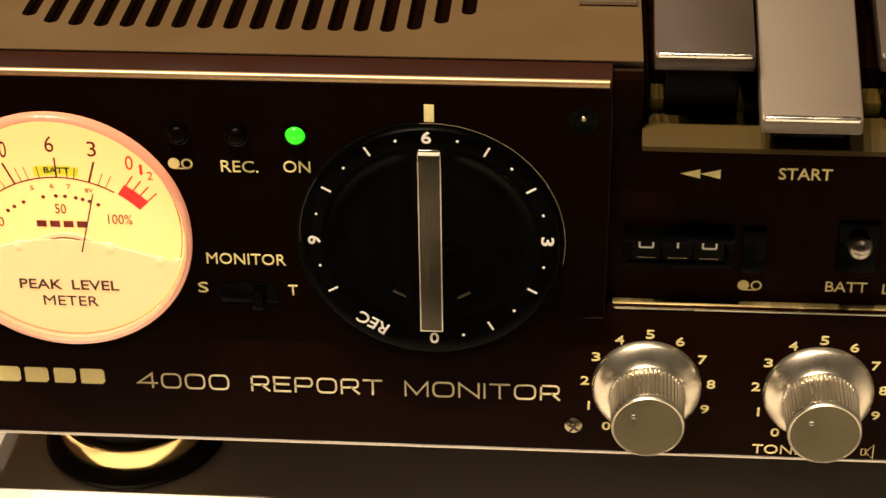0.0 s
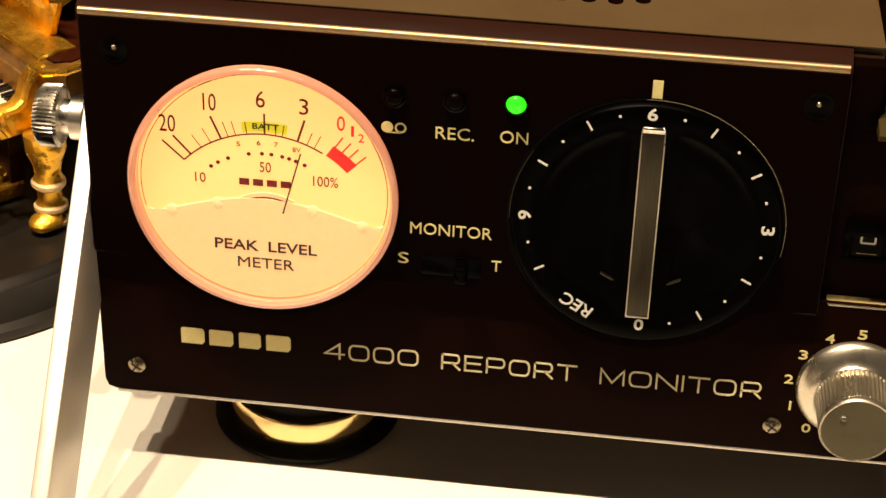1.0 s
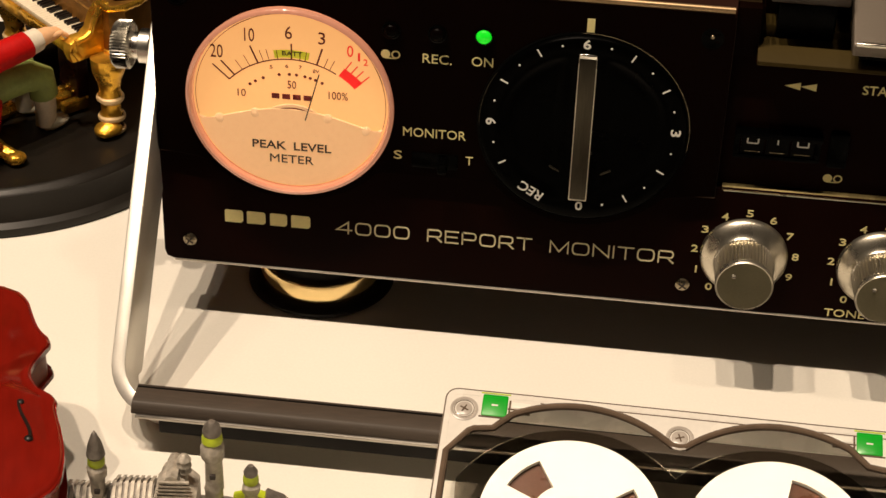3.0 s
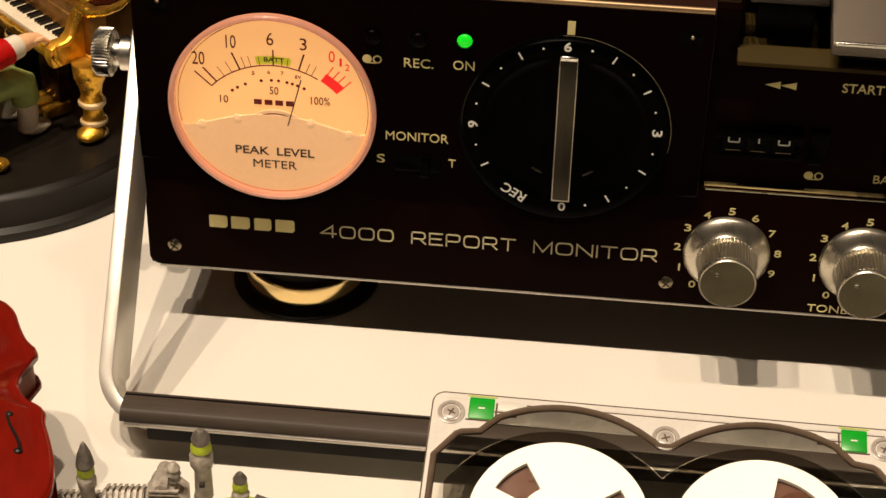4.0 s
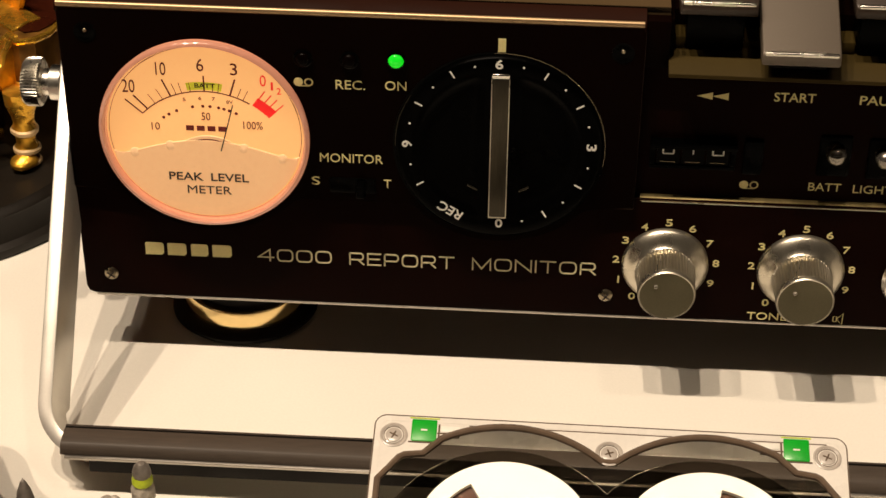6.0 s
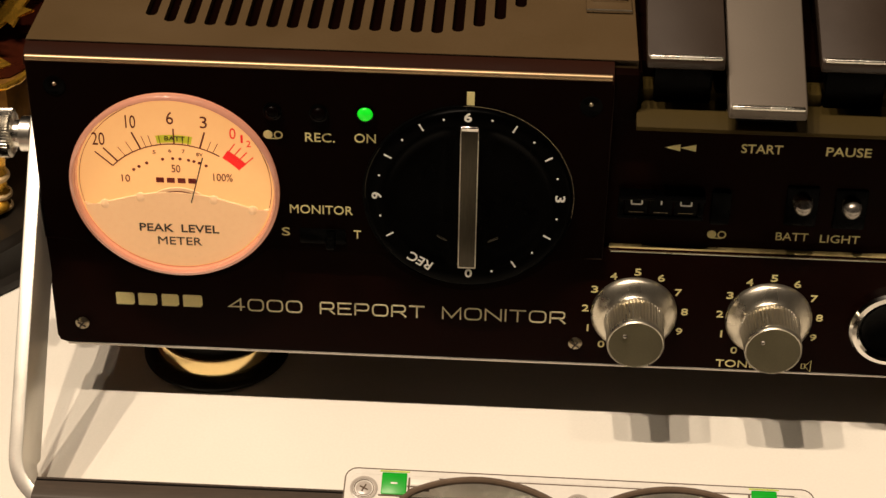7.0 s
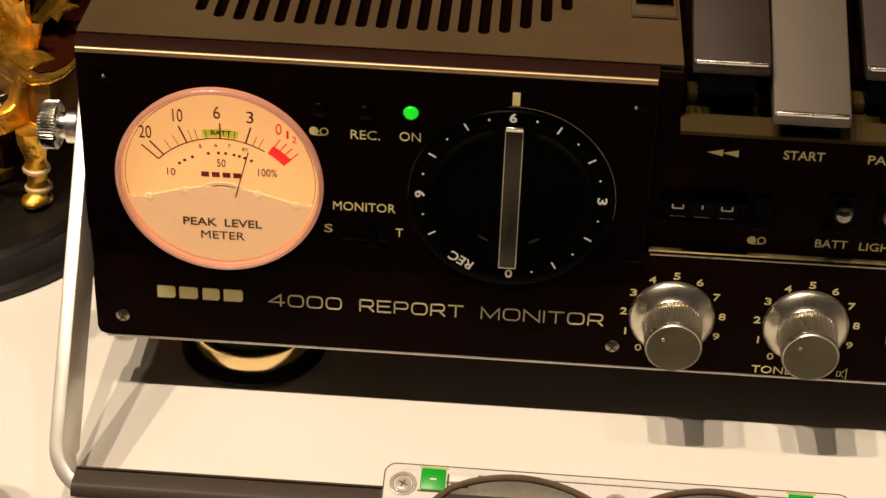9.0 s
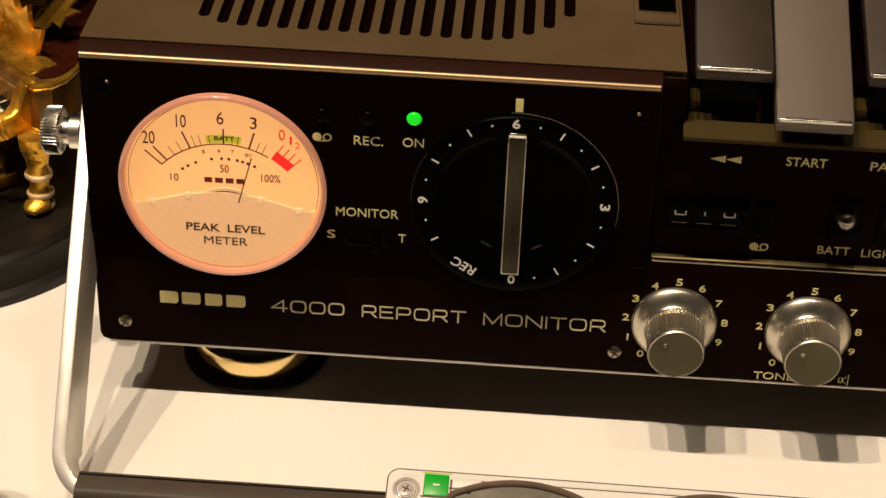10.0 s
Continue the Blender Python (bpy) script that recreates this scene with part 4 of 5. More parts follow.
part("grip_rail", bm, ALU_DULL, grip, "pale metal rail below the grip")
# added black block paints the shade between the grip and the table
bm = bmesh.new()
box(bm, HL + 12.0, HR - 12.0, -1.6, 3.0, -6.0, -0.6, 0.4)
part("grip_shade", bm, RUBBER, grip, "black block standing in for shade below the grip")
for side, px in ((-1, HL - 0.9 - TH / 2), (1, HR + 0.9 + TH / 2)):
    bm = bmesh.new()
    seg = 90
    prof = [(4.2, 0), (4.2, 2.4), (3.2, 2.8), (3.2, 4.2), (5.0, 4.4), (5.5, 4.9), (5.5, 8.0), (5.0, 8.8), (0, 9.0)]
    spin(bm, prof, 0, 0, 0, "z", seg)
    for v in bm.verts:
        if v.co.xy.length > 5.3:
            v.co.xy *= 1.0 + 0.05 * (-1) ** round(math.atan2(v.co.y, v.co.x) * seg / (2 * math.pi))
    part("pivot_screw", bm, PIVOT, handle, "knurled chromed pivot screw", at=mm(px, PIV.y, PIV.z - 1.6, 0, 90 * side, 0))


# ---- feet under the recorder ----
def isolation_foot(x, y):
    foot = thing("isolation_foot", x, y, 0, "brass and black round foot under the recorder", "equipment foot", "feet under the recorder")
    bm = bmesh.new()
    spin(bm, [(0, 0), (18.0, 0), (18.5, 0.5), (18.5, 1.2), (17.8, 1.8), (15.6, 2.2), (0, 2.2)], 0, 0, 0, "z", 64)
    part("rubber_base", bm, RUBBER, foot, "black rubber base")
    bm = bmesh.new()
    spin(bm, [(0, 2.1), (15.2, 2.1), (15.5, 2.5), (15.6, 7.2), (15.3, 7.7), (14.6, 7.8), (0, 7.8)], 0, 0, 0, "z", 64)
    part("brass_cup", bm, GOLD_BAND, foot, "polished brass band")
    bm = bmesh.new()
    spin(bm, [(0, 7.5), (13.6, 7.5), (13.2, 10.4), (12.4, 12.8), (10.0, 13.0), (9.4, 17.1), (0, 17.1)], 0, 0, 0, "z", 48)
    part("pad", bm, RUBBER, foot, "black upper cone")
    return foot


first_foot = isolation_foot(-63.8, 22.5)
for fx, fy in ((124, 22.5), (-63.8, 180), (124, 180)):
    copy_thing(first_foot, mm(fx, fy, 0))


# ---- cassette leaning on the grip ----
cassette = thing("compact_cassette", 27.0, -119.0, 0.3, "clear cassette with white reels and green tabs leaning on the grip", "cassette")
cassette.matrix_world = mm(25.9, -112.4, 0.6) @ pose(0, 0, 0, 18.0, 0, -0.5) @ Matrix.Scale(0.986, 4)
# local: x across, y up the shell, z out of its face
bm = bmesh.new()


def rounded(x0, x1, y0, y1, r, n=5):
    pts = []
    for cx, cy, a0 in ((x1 - r, y1 - r, 0), (x0 + r, y1 - r, 90), (x0 + r, y0 + r, 180), (x1 - r, y0 + r, 270)):
        pts += [(cx + r * math.cos(radians(a0 + 90 * k / n)), cy + r * math.sin(radians(a0 + 90 * k / n))) for k in range(n + 1)]
    return pts


outer, inner = rounded(-50.2, 50.2, 0, 63.8, 2.6), rounded(-48.8, 48.8, 1.4, 62.4, 1.6)
rims = []
for z, pts in ((0.0, outer), (8.8, outer), (8.8, inner), (0.0, inner)):
    rims.append([bm.verts.new((p[0], p[1], z)) for p in pts])
for a, b in zip(rims, rims[1:] + rims[:1]):
    for k in range(len(a)):
        bm.faces.new((a[k], a[(k + 1) % len(a)], b[(k + 1) % len(b)], b[k]))
part("shell_edge", bm, SHELL_EDGE, cassette, "pale shell edge")
# parting seam; its dark colour also paints the shading along the outer edge
bm = bmesh.new()
tube(bm, [(x, y, 8.75) for x, y in outer + outer[:1]], 0.17, 6)
part("shell_seam", bm, RIB, cassette, "parting seam, drawn dark with the edge's shading")
bm = bmesh.new()
prism(bm, inner, 0.4, 1.1, "xy")
plate = part("shell_plate", bm, CLEAR, cassette, "clear shell half")
plate.visible_shadow = False


CY = 35.4


def window_outline(r, cy=33.0, dx=21.2, side=None):
    pts = []
    a_in = math.degrees(math.acos(min(1.0, dx / r)))
    left = [(-dx + r * math.cos(radians(a)), cy + r * math.sin(radians(a))) for a in np.linspace(a_in, 152, 30)]
    right = [(-x, y) for x, y in left]
    return left[::-1] + right[1:]


dark = window_outline(30.0, 32.4)
edge = [(-48.6, 8.0), (-48.6, 48.0), (-44.4, 53.6), (-43.4, 54.2), (-39.4, 54.8)] + [q for q in dark if -37.0 < q[0] < 37.0 and abs(q[0]) > 1.2] + [(39.4, 54.8), (43.4, 54.2), (44.4, 53.6), (48.6, 48.0), (48.6, 8.0)]
dip = (0.0, min(q[1] for q in edge if abs(q[0]) < 4))
for s in (-1, 1):
    bm = bmesh.new()
    ring = [(0.0, 63.75), (-47.6, 63.75), (-49.4, 63.0), (-50.15, 61.2), (-50.15, 2.6), (-49.4, 0.8), (-47.6, 0.05), (0.0, 0.05), (0.0, 8.0), (-48.6, 8.0)]
    ring += [q for q in edge[1:] if q[0] < -0.05] + [dip]
    ring = [(x * -s, y) for x, y in ring]
    prism(bm, ring, 7.7, 8.75, "xy")
    part("face_plate", bm, SHELL_EDGE, cassette, "pale silvery face round the window")
bm = bmesh.new()
prism(bm, edge, 8.0, 8.3, "xy")
pane = part("window_pane", bm, CLEAR, cassette, "clear window")
pane.visible_shadow = False
bm = bmesh.new()
tube(bm, [(p[0], p[1], 8.4) for p in edge], 0.8, 10)
part("window_rib", bm, RIB, cassette, "dark moulded rib round the window")
bm = bmesh.new()
box(bm, -30.0, 46.0, 61.9, 62.15, 8.72, 8.8)
part("shell_line", bm, RIB, cassette, "fine moulded line along the top")
bm = bmesh.new()
prism(bm, [(-44.0, 9.0)] + [q for q in window_outline(28.4, 32.4) if q[1] > 10] + [(44.0, 9.0)], 1.3, 1.6, "xy")
liner = part("window_liner", bm, SMOKE, cassette, "grey smoked liner")
liner.visible_shadow = False
for dx, turn in ((-21.2, 137.0), (21.2, 60.0)):
    bm = bmesh.new()
    spin(bm, [(0, 2.0), (16.0, 2.0), (16.0, 6.0), (0, 6.0)], dx, CY, 0, "z", 48)
    part("tape_pack", bm, TAPE, cassette, "brown wound tape")
    # white flange with three openings
    bm = bmesh.new()
    R0, R1, R2, R3, SEG = 5.2, 8.2, 15.2, 19.0, 72
    def hole(k):
        a = (360.0 * (k + 0.5) / SEG - turn) % 120
        return a < 19 or a > 101
    grid = [[bm.verts.new((dx + r * math.cos(2 * math.pi * k / SEG), CY + r * math.sin(2 * math.pi * k / SEG), 6.3)) for k in range(SEG)] for r in (R0, R1, R2, R3)]
    for i in range(3):
        for k in range(SEG):
            if i == 1 and hole(k):
                continue
            bm.faces.new((grid[i][k], grid[i][(k + 1) % SEG], grid[i + 1][(k + 1) % SEG], grid[i + 1][k]))
    ext = bmesh.ops.extrude_face_region(bm, geom=list(bm.faces))["geom"]
    for g in ext:
        if isinstance(g, bmesh.types.BMVert):
            g.co.z += 1.1
    part("reel", bm, REEL_WHITE, cassette, "white reel flange with three openings")
    bm = bmesh.new()
    spin(bm, [(5.2, 2.0), (5.2, 7.7), (4.4, 7.7), (4.4, 2.0)], dx, CY, 0, "z", 32, caps=False)
    part("hub", bm, SHELL_EDGE, cassette, "pale toothed hub")
for sx, sy in ((-46.0, 58.8), (46.0, 58.8), (0, 56.9), (-46.0, 5.0), (46.0, 5.0)):
    bm = bmesh.new()
    spin(bm, [(3.0, 8.7), (3.0, 8.9), (2.7, 8.98), (2.3, 8.8)], sx, sy, 0, "z", 28, caps=False)
    well = part("screw_well", bm, WELL, cassette, "moulded screw post")
    bm = bmesh.new()
    spin(bm, [(0, 8.7), (1.75, 8.7), (1.75, 8.92), (1.55, 9.0), (0, 9.0)], sx, sy, 0, "z", 20)
    part("screw_head", bm, WELL, well, "small steel screw")
    bm = bmesh.new()
    for a in (20, 110):
        box(bm, -1.0, 1.0, -0.17, 0.17, 8.95, 9.03, m=Matrix.Translation((sx, sy, 0)) @ Matrix.Rotation(radians(a + sx), 4, "Z"))
    spin(bm, [(2.05, 8.8), (2.2, 8.84), (2.05, 8.88)], sx, sy, 0, "z", 24, caps=False)
    part("cross_slot", bm, RIB, well, "dark cross slot")
for s in (-1, 1):
    bm = bmesh.new()
    box(bm, s * 39.6 - 2.8, s * 39.6 + 2.8, 57.5, 63.1, 7.9, 9.0, 0.4)
    tab = part("write_tab", bm, GREEN, cassette, "green plastic tab")
    bm = bmesh.new()
    box(bm, s * 39.6 - 0.7, s * 39.6 + 0.7, 60.1, 60.5, 9.0, 9.06, 0.02)
    part("tab_notch", bm, REEL_WHITE, tab, "pale moulded mark")
    for ty in (57.3, 63.3):
        bm = bmesh.new()
        box(bm, s * 39.6 - 3.2, s * 39.6 + 3.2, ty - 0.14, ty + 0.14, 8.6, 8.95)
        part("tab_slot", bm, RIB if ty < 60 else LIME, tab)
    bm = bmesh.new()
    box(bm, s * 34.4 - 2.4, s * 34.4 + 2.4, 59.6, 59.95, 7.2, 8.85)
    part("slit", bm, RIB, cassette)
    bm = bmesh.new()
    box(bm, s * 34.0 - 2.0, s * 34.0 + 2.0, 60.2, 61.6, 8.5, 8.9, 0.1)
    part("moulded_pad", bm, REEL_WHITE, cassette)
    bm = bmesh.new()
    box(bm, s * 36.4 - 0.2, s * 36.4 + 0.2, 57.8, 62.0, 8.5, 8.82)
    part("tab_edge", bm, RIB, cassette)


# ---- violin miniature ----
violin = thing("miniature_violin", -120.0, -71.0, 25.0, "small glossy red violin ornament on a low black rest", "violin ornament")
violin.matrix_world = mm(-120.0, -71.0, 25.0, 0, 0, 14) @ Matrix.Scale(0.908, 4)
half = [(0, 31.5), (6.7, 29.6), (10.5, 24), (11.9, 17.4), (13.6, 11.5), (17.0, 6.7), (15.0, 2.5), (12.6, -2.5), (12.4, -6.1), (14.2, -10.8), (19.2, -15.3), (18.6, -19), (20.3, -26.7), (21.4, -36), (20.7, -45), (14.4, -51.5), (6.5, -54.5), (0, -55)]
outline = half + [(-x, y) for x, y in half[-2:0:-1]]
for _ in range(2):
    outline = [q for a, b in zip(outline, outline[1:] + outline[:1]) for q in ((a[0] * 0.78 + b[0] * 0.22, a[1] * 0.78 + b[1] * 0.22), (a[0] * 0.22 + b[0] * 0.78, a[1] * 0.22 + b[1] * 0.78))]
bm = bmesh.new()
prism(bm, [(x * 0.92, (y + 12) * 0.965 - 12) for x, y in outline], 2.6, 10.2, "xy")
part("ribs", bm, VARNISH_EDGE, violin, "orange-brown varnished sides")
for z0, z1, nm in ((1.6, 2.8, "back_plate"), (10.0, 11.4, "top_plate")):
    bm = bmesh.new()
    prism(bm, outline, z0, z1, "xy", 0.5, 2)
    part(nm, bm, VARNISH, violin, "glossy red varnished plate")
bm = bmesh.new()
loops = []
for k, z in ((0.985, 11.2), (0.97, 12.0), (0.94, 12.1), (0.90, 11.7), (0.80, 12.2), (0.66, 13.4), (0.5, 14.4), (0.32, 15.0), (0.12, 15.3)):
    loops.append([bm.verts.new((x * k, (y + 14) * k - 14, z)) for x, y in outline])
for a, b in zip(loops, loops[1:]):
    for k in range(len(a)):
        bm.faces.new((a[k], a[(k + 1) % len(a)], b[(k + 1) % len(b)], b[k]))
bm.faces.new(loops[-1])
part("belly", bm, VARNISH, violin, "arched glossy red belly with a raised border", angle=70)
# the neck set leans a little to one side
NECK = Matrix.Translation((-1.5, -40, 0)) @ Matrix.Rotation(radians(7), 4, "Z") @ Matrix.Translation((0, 40, 0))
bm = bmesh.new()
prism(bm, [(-4.4, -9), (4.4, -9), (2.8, 48), (-2.8, 48)], 15.2, 17.4, "xy", 0.4)
bmesh.ops.transform(bm, matrix=NECK, verts=bm.verts)
part("fingerboard", bm, EBONY, violin, "black fingerboard")
bm = bmesh.new()
prism(bm, [(-3.4, 26), (3.4, 26), (2.8, 52), (-2.8, 52)], 8.0, 15.1, "xy", 0.8)
box(bm, -3.2, 3.2, 51, 63, 9.0, 16.5, 1.2)
bmesh.ops.transform(bm, matrix=NECK, verts=bm.verts)
part("neck", bm, EBONY, violin, "black neck and pegbox")
for s in (-1, 1):
    bm = bmesh.new()
    tube(bm, [(s * (12.4 - 1.6 * math.sin(t)), -25 + 6.5 * t / 1.6, 14.0 - 0.03 * t) for t in np.linspace(-1.6, 1.6, 14)], 0.4, 8)
    blob(bm, s * 11.2, -18.8, 13.9, 0.9, 0.9, 0.5, 10)
    blob(bm, s * 13.6, -31.4, 13.6, 1.0, 1.0, 0.6, 10)
    part("f_hole", bm, EBONY, violin, "painted black f-hole")
bm = bmesh.new()
box(bm, -5.5, 5.5, -36.8, -35.6, 12.6, 17.2, 0.5)
bmesh.ops.transform(bm, matrix=NECK, verts=bm.verts)
part("bridge", bm, EBONY, violin, "black bridge")
bm = bmesh.new()
prism(bm, [(-2.2, -29), (2.2, -29), (4.2, -46), (-4.2, -46)], 15.0, 16.6, "xy", 0.4)
box(bm, -1.2, 1.2, -53, -45, 11.0, 15.6, 0.4)
bmesh.ops.transform(bm, matrix=NECK, verts=bm.verts)
part("tailpiece", bm, EBONY, violin, "black tailpiece")
for k in range(4):
    bm = bmesh.new()
    sx = -2.1 + 1.4 * k
    tube(bm, [(sx * 1.2, -29, 16.8), (sx * 1.4, -24, 17.5), (sx, 48, 17.8)], 0.14, 6)
    bmesh.ops.transform(bm, matrix=NECK, verts=bm.verts)
    part("string", bm, CHROME, violin)
bm = bmesh.new()
box(bm, -7, 5, -30, 14, -27.5, 1.8, 0.4)
part("rest_pad", bm, EBONY, violin, "black rest below")


# ---- castle miniature ----
castle = thing("miniature_castle", -76.0, -80.0, 0, "small pewter castle souvenir with lime green bands", "castle souvenir", turn=6)
bm = bmesh.new()
blob(bm, 0, -4, 3, 34, 15, 5, 24)
for v in bm.verts:
    v.co.z = max(0.0, v.co.z + 0.6 * noise.noise(v.co * 0.3))
part("rock_base", bm, PEWTER_DARK, castle, "rough dark base")


def wing(x0, x1, y0, y1, z0, z1, rise, ribs):
    bm = bmesh.new()
    ym = (y0 + y1) / 2
    prism(bm, [(y0, z0), (y0, z1), (ym, z1 + rise), (y1, z1), (y1, z0)], x0, x1, "yz")
    wall = part("wing", bm, PEWTER_DARK, castle, "pewter wing with ribbed roof")
    for k in range(ribs):
        bx = x0 + (x1 - x0) * (k + 0.5) / ribs
        bm = bmesh.new()
        w = (x1 - x0) / ribs * 0.28
        prism(bm, [(y0 - 0.5, z1 - 6), (y0 - 0.5, z1 + 0.2), (ym, z1 + rise + 0.5), (y1 + 0.5, z1 + 0.2), (ym, z1 + rise - 0.4), (y0 + 0.3, z1 - 0.4), (y0 + 0.3, z1 - 6)], bx - w, bx + w, "yz")
        part("roof_rib", bm, PEWTER, wall)
    return wall


def tower(x, y, r, h, cap, cap_h, slot_mat, label):
    bm = bmesh.new()
    spin(bm, [(0, 0), (r * 1.05, 0), (r, h * 0.55), (r * 1.08, h * 0.56), (r * 1.0, h * 0.6), (r * 0.98, h * 0.82), (r * 1.3, h * 0.86), (r * 1.3, h * 0.95), (r * 0.9, h), (0, h)], x, y, 0, "z", 14)
    for v in bm.verts:
        v.co += Vector((noise.noise(v.co * 0.5), noise.noise(v.co * 0.5 + Vector((9, 0, 0))), 0)) * 0.35
    body = part("tower", bm, PEWTER, castle, label)
    bm = bmesh.new()
    spin(bm, [(r * 0.9, h - 0.6), (r * 1.16, h + 0.1), (r * 1.12, h + 1.2), (r * 0.95, h + 2.0)], x, y, 0, "z", 14, caps=False)
    part("green_band", bm, slot_mat, body, "lime green band")
    bm = bmesh.new()
    if cap == "spire":
        spin(bm, [(r * 1.0, h + 1.6), (r * 1.25, h + 2.4), (r * 0.9, h + 5.2), (r * 0.35, h + cap_h - 1), (0, h + cap_h)], x, y, 0, "z", 12)
    else:
        spin(bm, [(r * 0.95, h + 1.6), (r * 1.05, h + 2.6), (r * 0.85, h + cap_h - 1.2), (r * 0.4, h + cap_h - 0.2), (0, h + cap_h)], x, y, 0, "z", 14)
    part("tower_cap", bm, PEWTER_DARK, body, "dark pewter cap")
    for k, wz in enumerate((0.3, 0.45, 0.7)):
        bm = bmesh.new()
        box(bm, x - 0.6, x + 0.6, y - r - 0.5, y - r + 0.8, h * wz, h * wz + 1.2, 0.2)
        part("window_opening", bm, INK_DARK, body)


tower(-16.2, -2.0, 1.6, 22.4, "spire", 8.6, LIME, "slender pewter tower")
tower(7.6, -1.0, 1.9, 28.4, "dome", 5.2, LIME, "tall pewter tower")
tower(15.2, -1.0, 1.45, 18.0, "dome", 4.4, LIME, "low pewter tower")
wing(-26.5, -14.5, -6, 4, 0, 12.0, 3.0, 9)
wing(-13.5, -4.8, -6, 4, 0, 13.8, 2.8, 7)
bm = bmesh.new()
prism(bm, [(-4.5, 0), (-4.5, 16), (-3.2, 17.4), (-3.0, 19), (-2.0, 19.6), (-1.8, 21.4), (-0.6, 22), (0.6, 21.4), (0.8, 19.6), (1.8, 19), (2.0, 17.4), (4.2, 16), (4.2, 0)], -5, 3, "xz", 0.4)
for k in range(6):
    box(bm, -4.2 + 0.2 * k, 4.0 - 0.2 * k, -5.5, -4.8, 15.6 + 0.95 * k, 16.0 + 0.95 * k)
part("gatehouse", bm, PEWTER, castle, "stepped pewter gable")
bm = bmesh.new()
spin(bm, [(0, 0), (1.5, 0), (1.3, 1.2), (1.6, 1.5), (1.3, 2.6), (1.5, 3.0), (0.8, 4.2), (0, 4.6)], 1.6, -1, 20.2, "z", 10)
part("turret", bm, PEWTER, castle)
bm = bmesh.new()
prism(bm, [(11.0, 0), (11.0, 11.0), (15, 12.2), (19, 11.0), (21, 9.0), (21, 0)], -5, 4, "xz", 0.5)
part("green_wing", bm, LIME, castle, "lime green painted wing")
bm = bmesh.new()
prism(bm, [(17.0, 10.2), (18, 12.0), (21.5, 10.4), (23.6, 8.0), (20, 8)], -5.4, 4.4, "xz", 0.4)
part("side_roof", bm, PEWTER_DARK, castle)


# ---- piano figurine ----
figurine = thing("piano_figurine", -172.0, 76.0, 0, "gilded grand piano ornament with red-coated doll on a black oval stand", "piano ornament")
bm = bmesh.new()
spin(bm, [(0, 0), (62, 0), (62.4, 1.0), (62.2, 2.6), (61.0, 3.2), (60.2, 3.6), (58.2, 9.4), (58.4, 10.2), (57.6, 11.0), (56.6, 11.4), (56.0, 12.0), (0, 12.0)], 0, 0, 0, "z", 96, 1.0, 0.86)
part("oval_stand", bm, BASE_BLACK, figurine, "black oval stepped stand")
# the piano stands turned; its keyboard faces the doll
TURN_P = Matrix.Translation((28.3, 0.5, 12.0)) @ Matrix.Rotation(radians(-43), 4, "Z")


def placed(name, bm, material, label="", angle=35.0):
    bmesh.ops.transform(bm, matrix=TURN_P, verts=bm.verts)
    return part(name, bm, material, figurine, label, angle)


def crumple(bm, amount):
    """Small hand-cast unevenness."""
    for v in bm.verts:
        q = v.co * 0.22
        v.co += Vector((noise.noise(q), noise.noise(q + Vector((7, 3, 0))), noise.noise(q + Vector((0, 5, 9))))) * amount


DOLL, HAND_R, HAND_L, KNEE = (-1, -34), (9.8, -10.6, 30), (-25, -12, 30), (6.0, -12.0)
case_shape = [(-34, 3), (13, 3), (18, 3.5), (20, 7), (19, 12), (16, 18), (12, 24), (7, 32), (0, 41), (-8, 51), (-20, 57), (-34, 50)]
bm = bmesh.new()
prism(bm, case_shape, 22.5, 36.4, "xy", 0.8)
crumple(bm, 0.35)
placed("piano_case", bm, GOLD_DARK, "dark gilded piano case")
bm = bmesh.new()
tube(bm, [(x, y, 36.4) for x, y in case_shape[1:10]], 0.9, 8)
crumple(bm, 0.5)
placed("case_rim", bm, GOLD, "bright gilded rim")
bm = bmesh.new()
tube(bm, [(x, y, 23.0) for x, y in case_shape[1:10]], 0.7, 8)
placed("case_rim", bm, GOLD, "bright gilded rim")
bm = bmesh.new()
prism(bm, [(x * 0.9 - 1, y * 0.92 + 4) for x, y in case_shape], 36.5, 37.0, "xy")
placed("soundboard", bm, PIANO_DARK, "dark brown inside")
bm = bmesh.new()
box(bm, -34, 12.5, -5.4, 4, 22, 26.0, 0.8)
crumple(bm, 0.3)
placed("key_bed", bm, GOLD, "gilded key bed")
for s, x0 in ((0, -35.5), (1, 11.4)):
    bm = bmesh.new()
    prism(bm, [(-6.6, 22), (-7.4, 24.5), (-7.0, 27.6), (-5.0, 29.0), (-2.4, 29.0), (-0.6, 30.4), (0.6, 33.4), (2.4, 36.0), (4.4, 36.8), (6, 36.4), (6, 22)], x0, x0 + 3.6, "yz", 0.7)
    crumple(bm, 0.4)
    placed("key_cheek", bm, GOLD, "curled gilded cheek")
bm = bmesh.new()
tube(bm, [(15.2, y, z) for y, z in ((-4.6, 23.2), (-6.4, 25.6), (-5.4, 28.2), (-2.6, 28.6), (-0.6, 30.0), (0.4, 33.0), (2.6, 35.6), (5.0, 36.2))], 0.9, 8)
crumple(bm, 0.3)
placed("scroll", bm, GOLD, "bright curled edge")
KW = 46.4 / 36
for k in range(36):
    bm = bmesh.new()
    box(bm, -35.0 + KW * k + 0.04, -35.0 + KW * (k + 1) - 0.04, -4.6, 2.6, 26.0, 27.4, 0.1)
    placed("white_key", bm, IVORY)
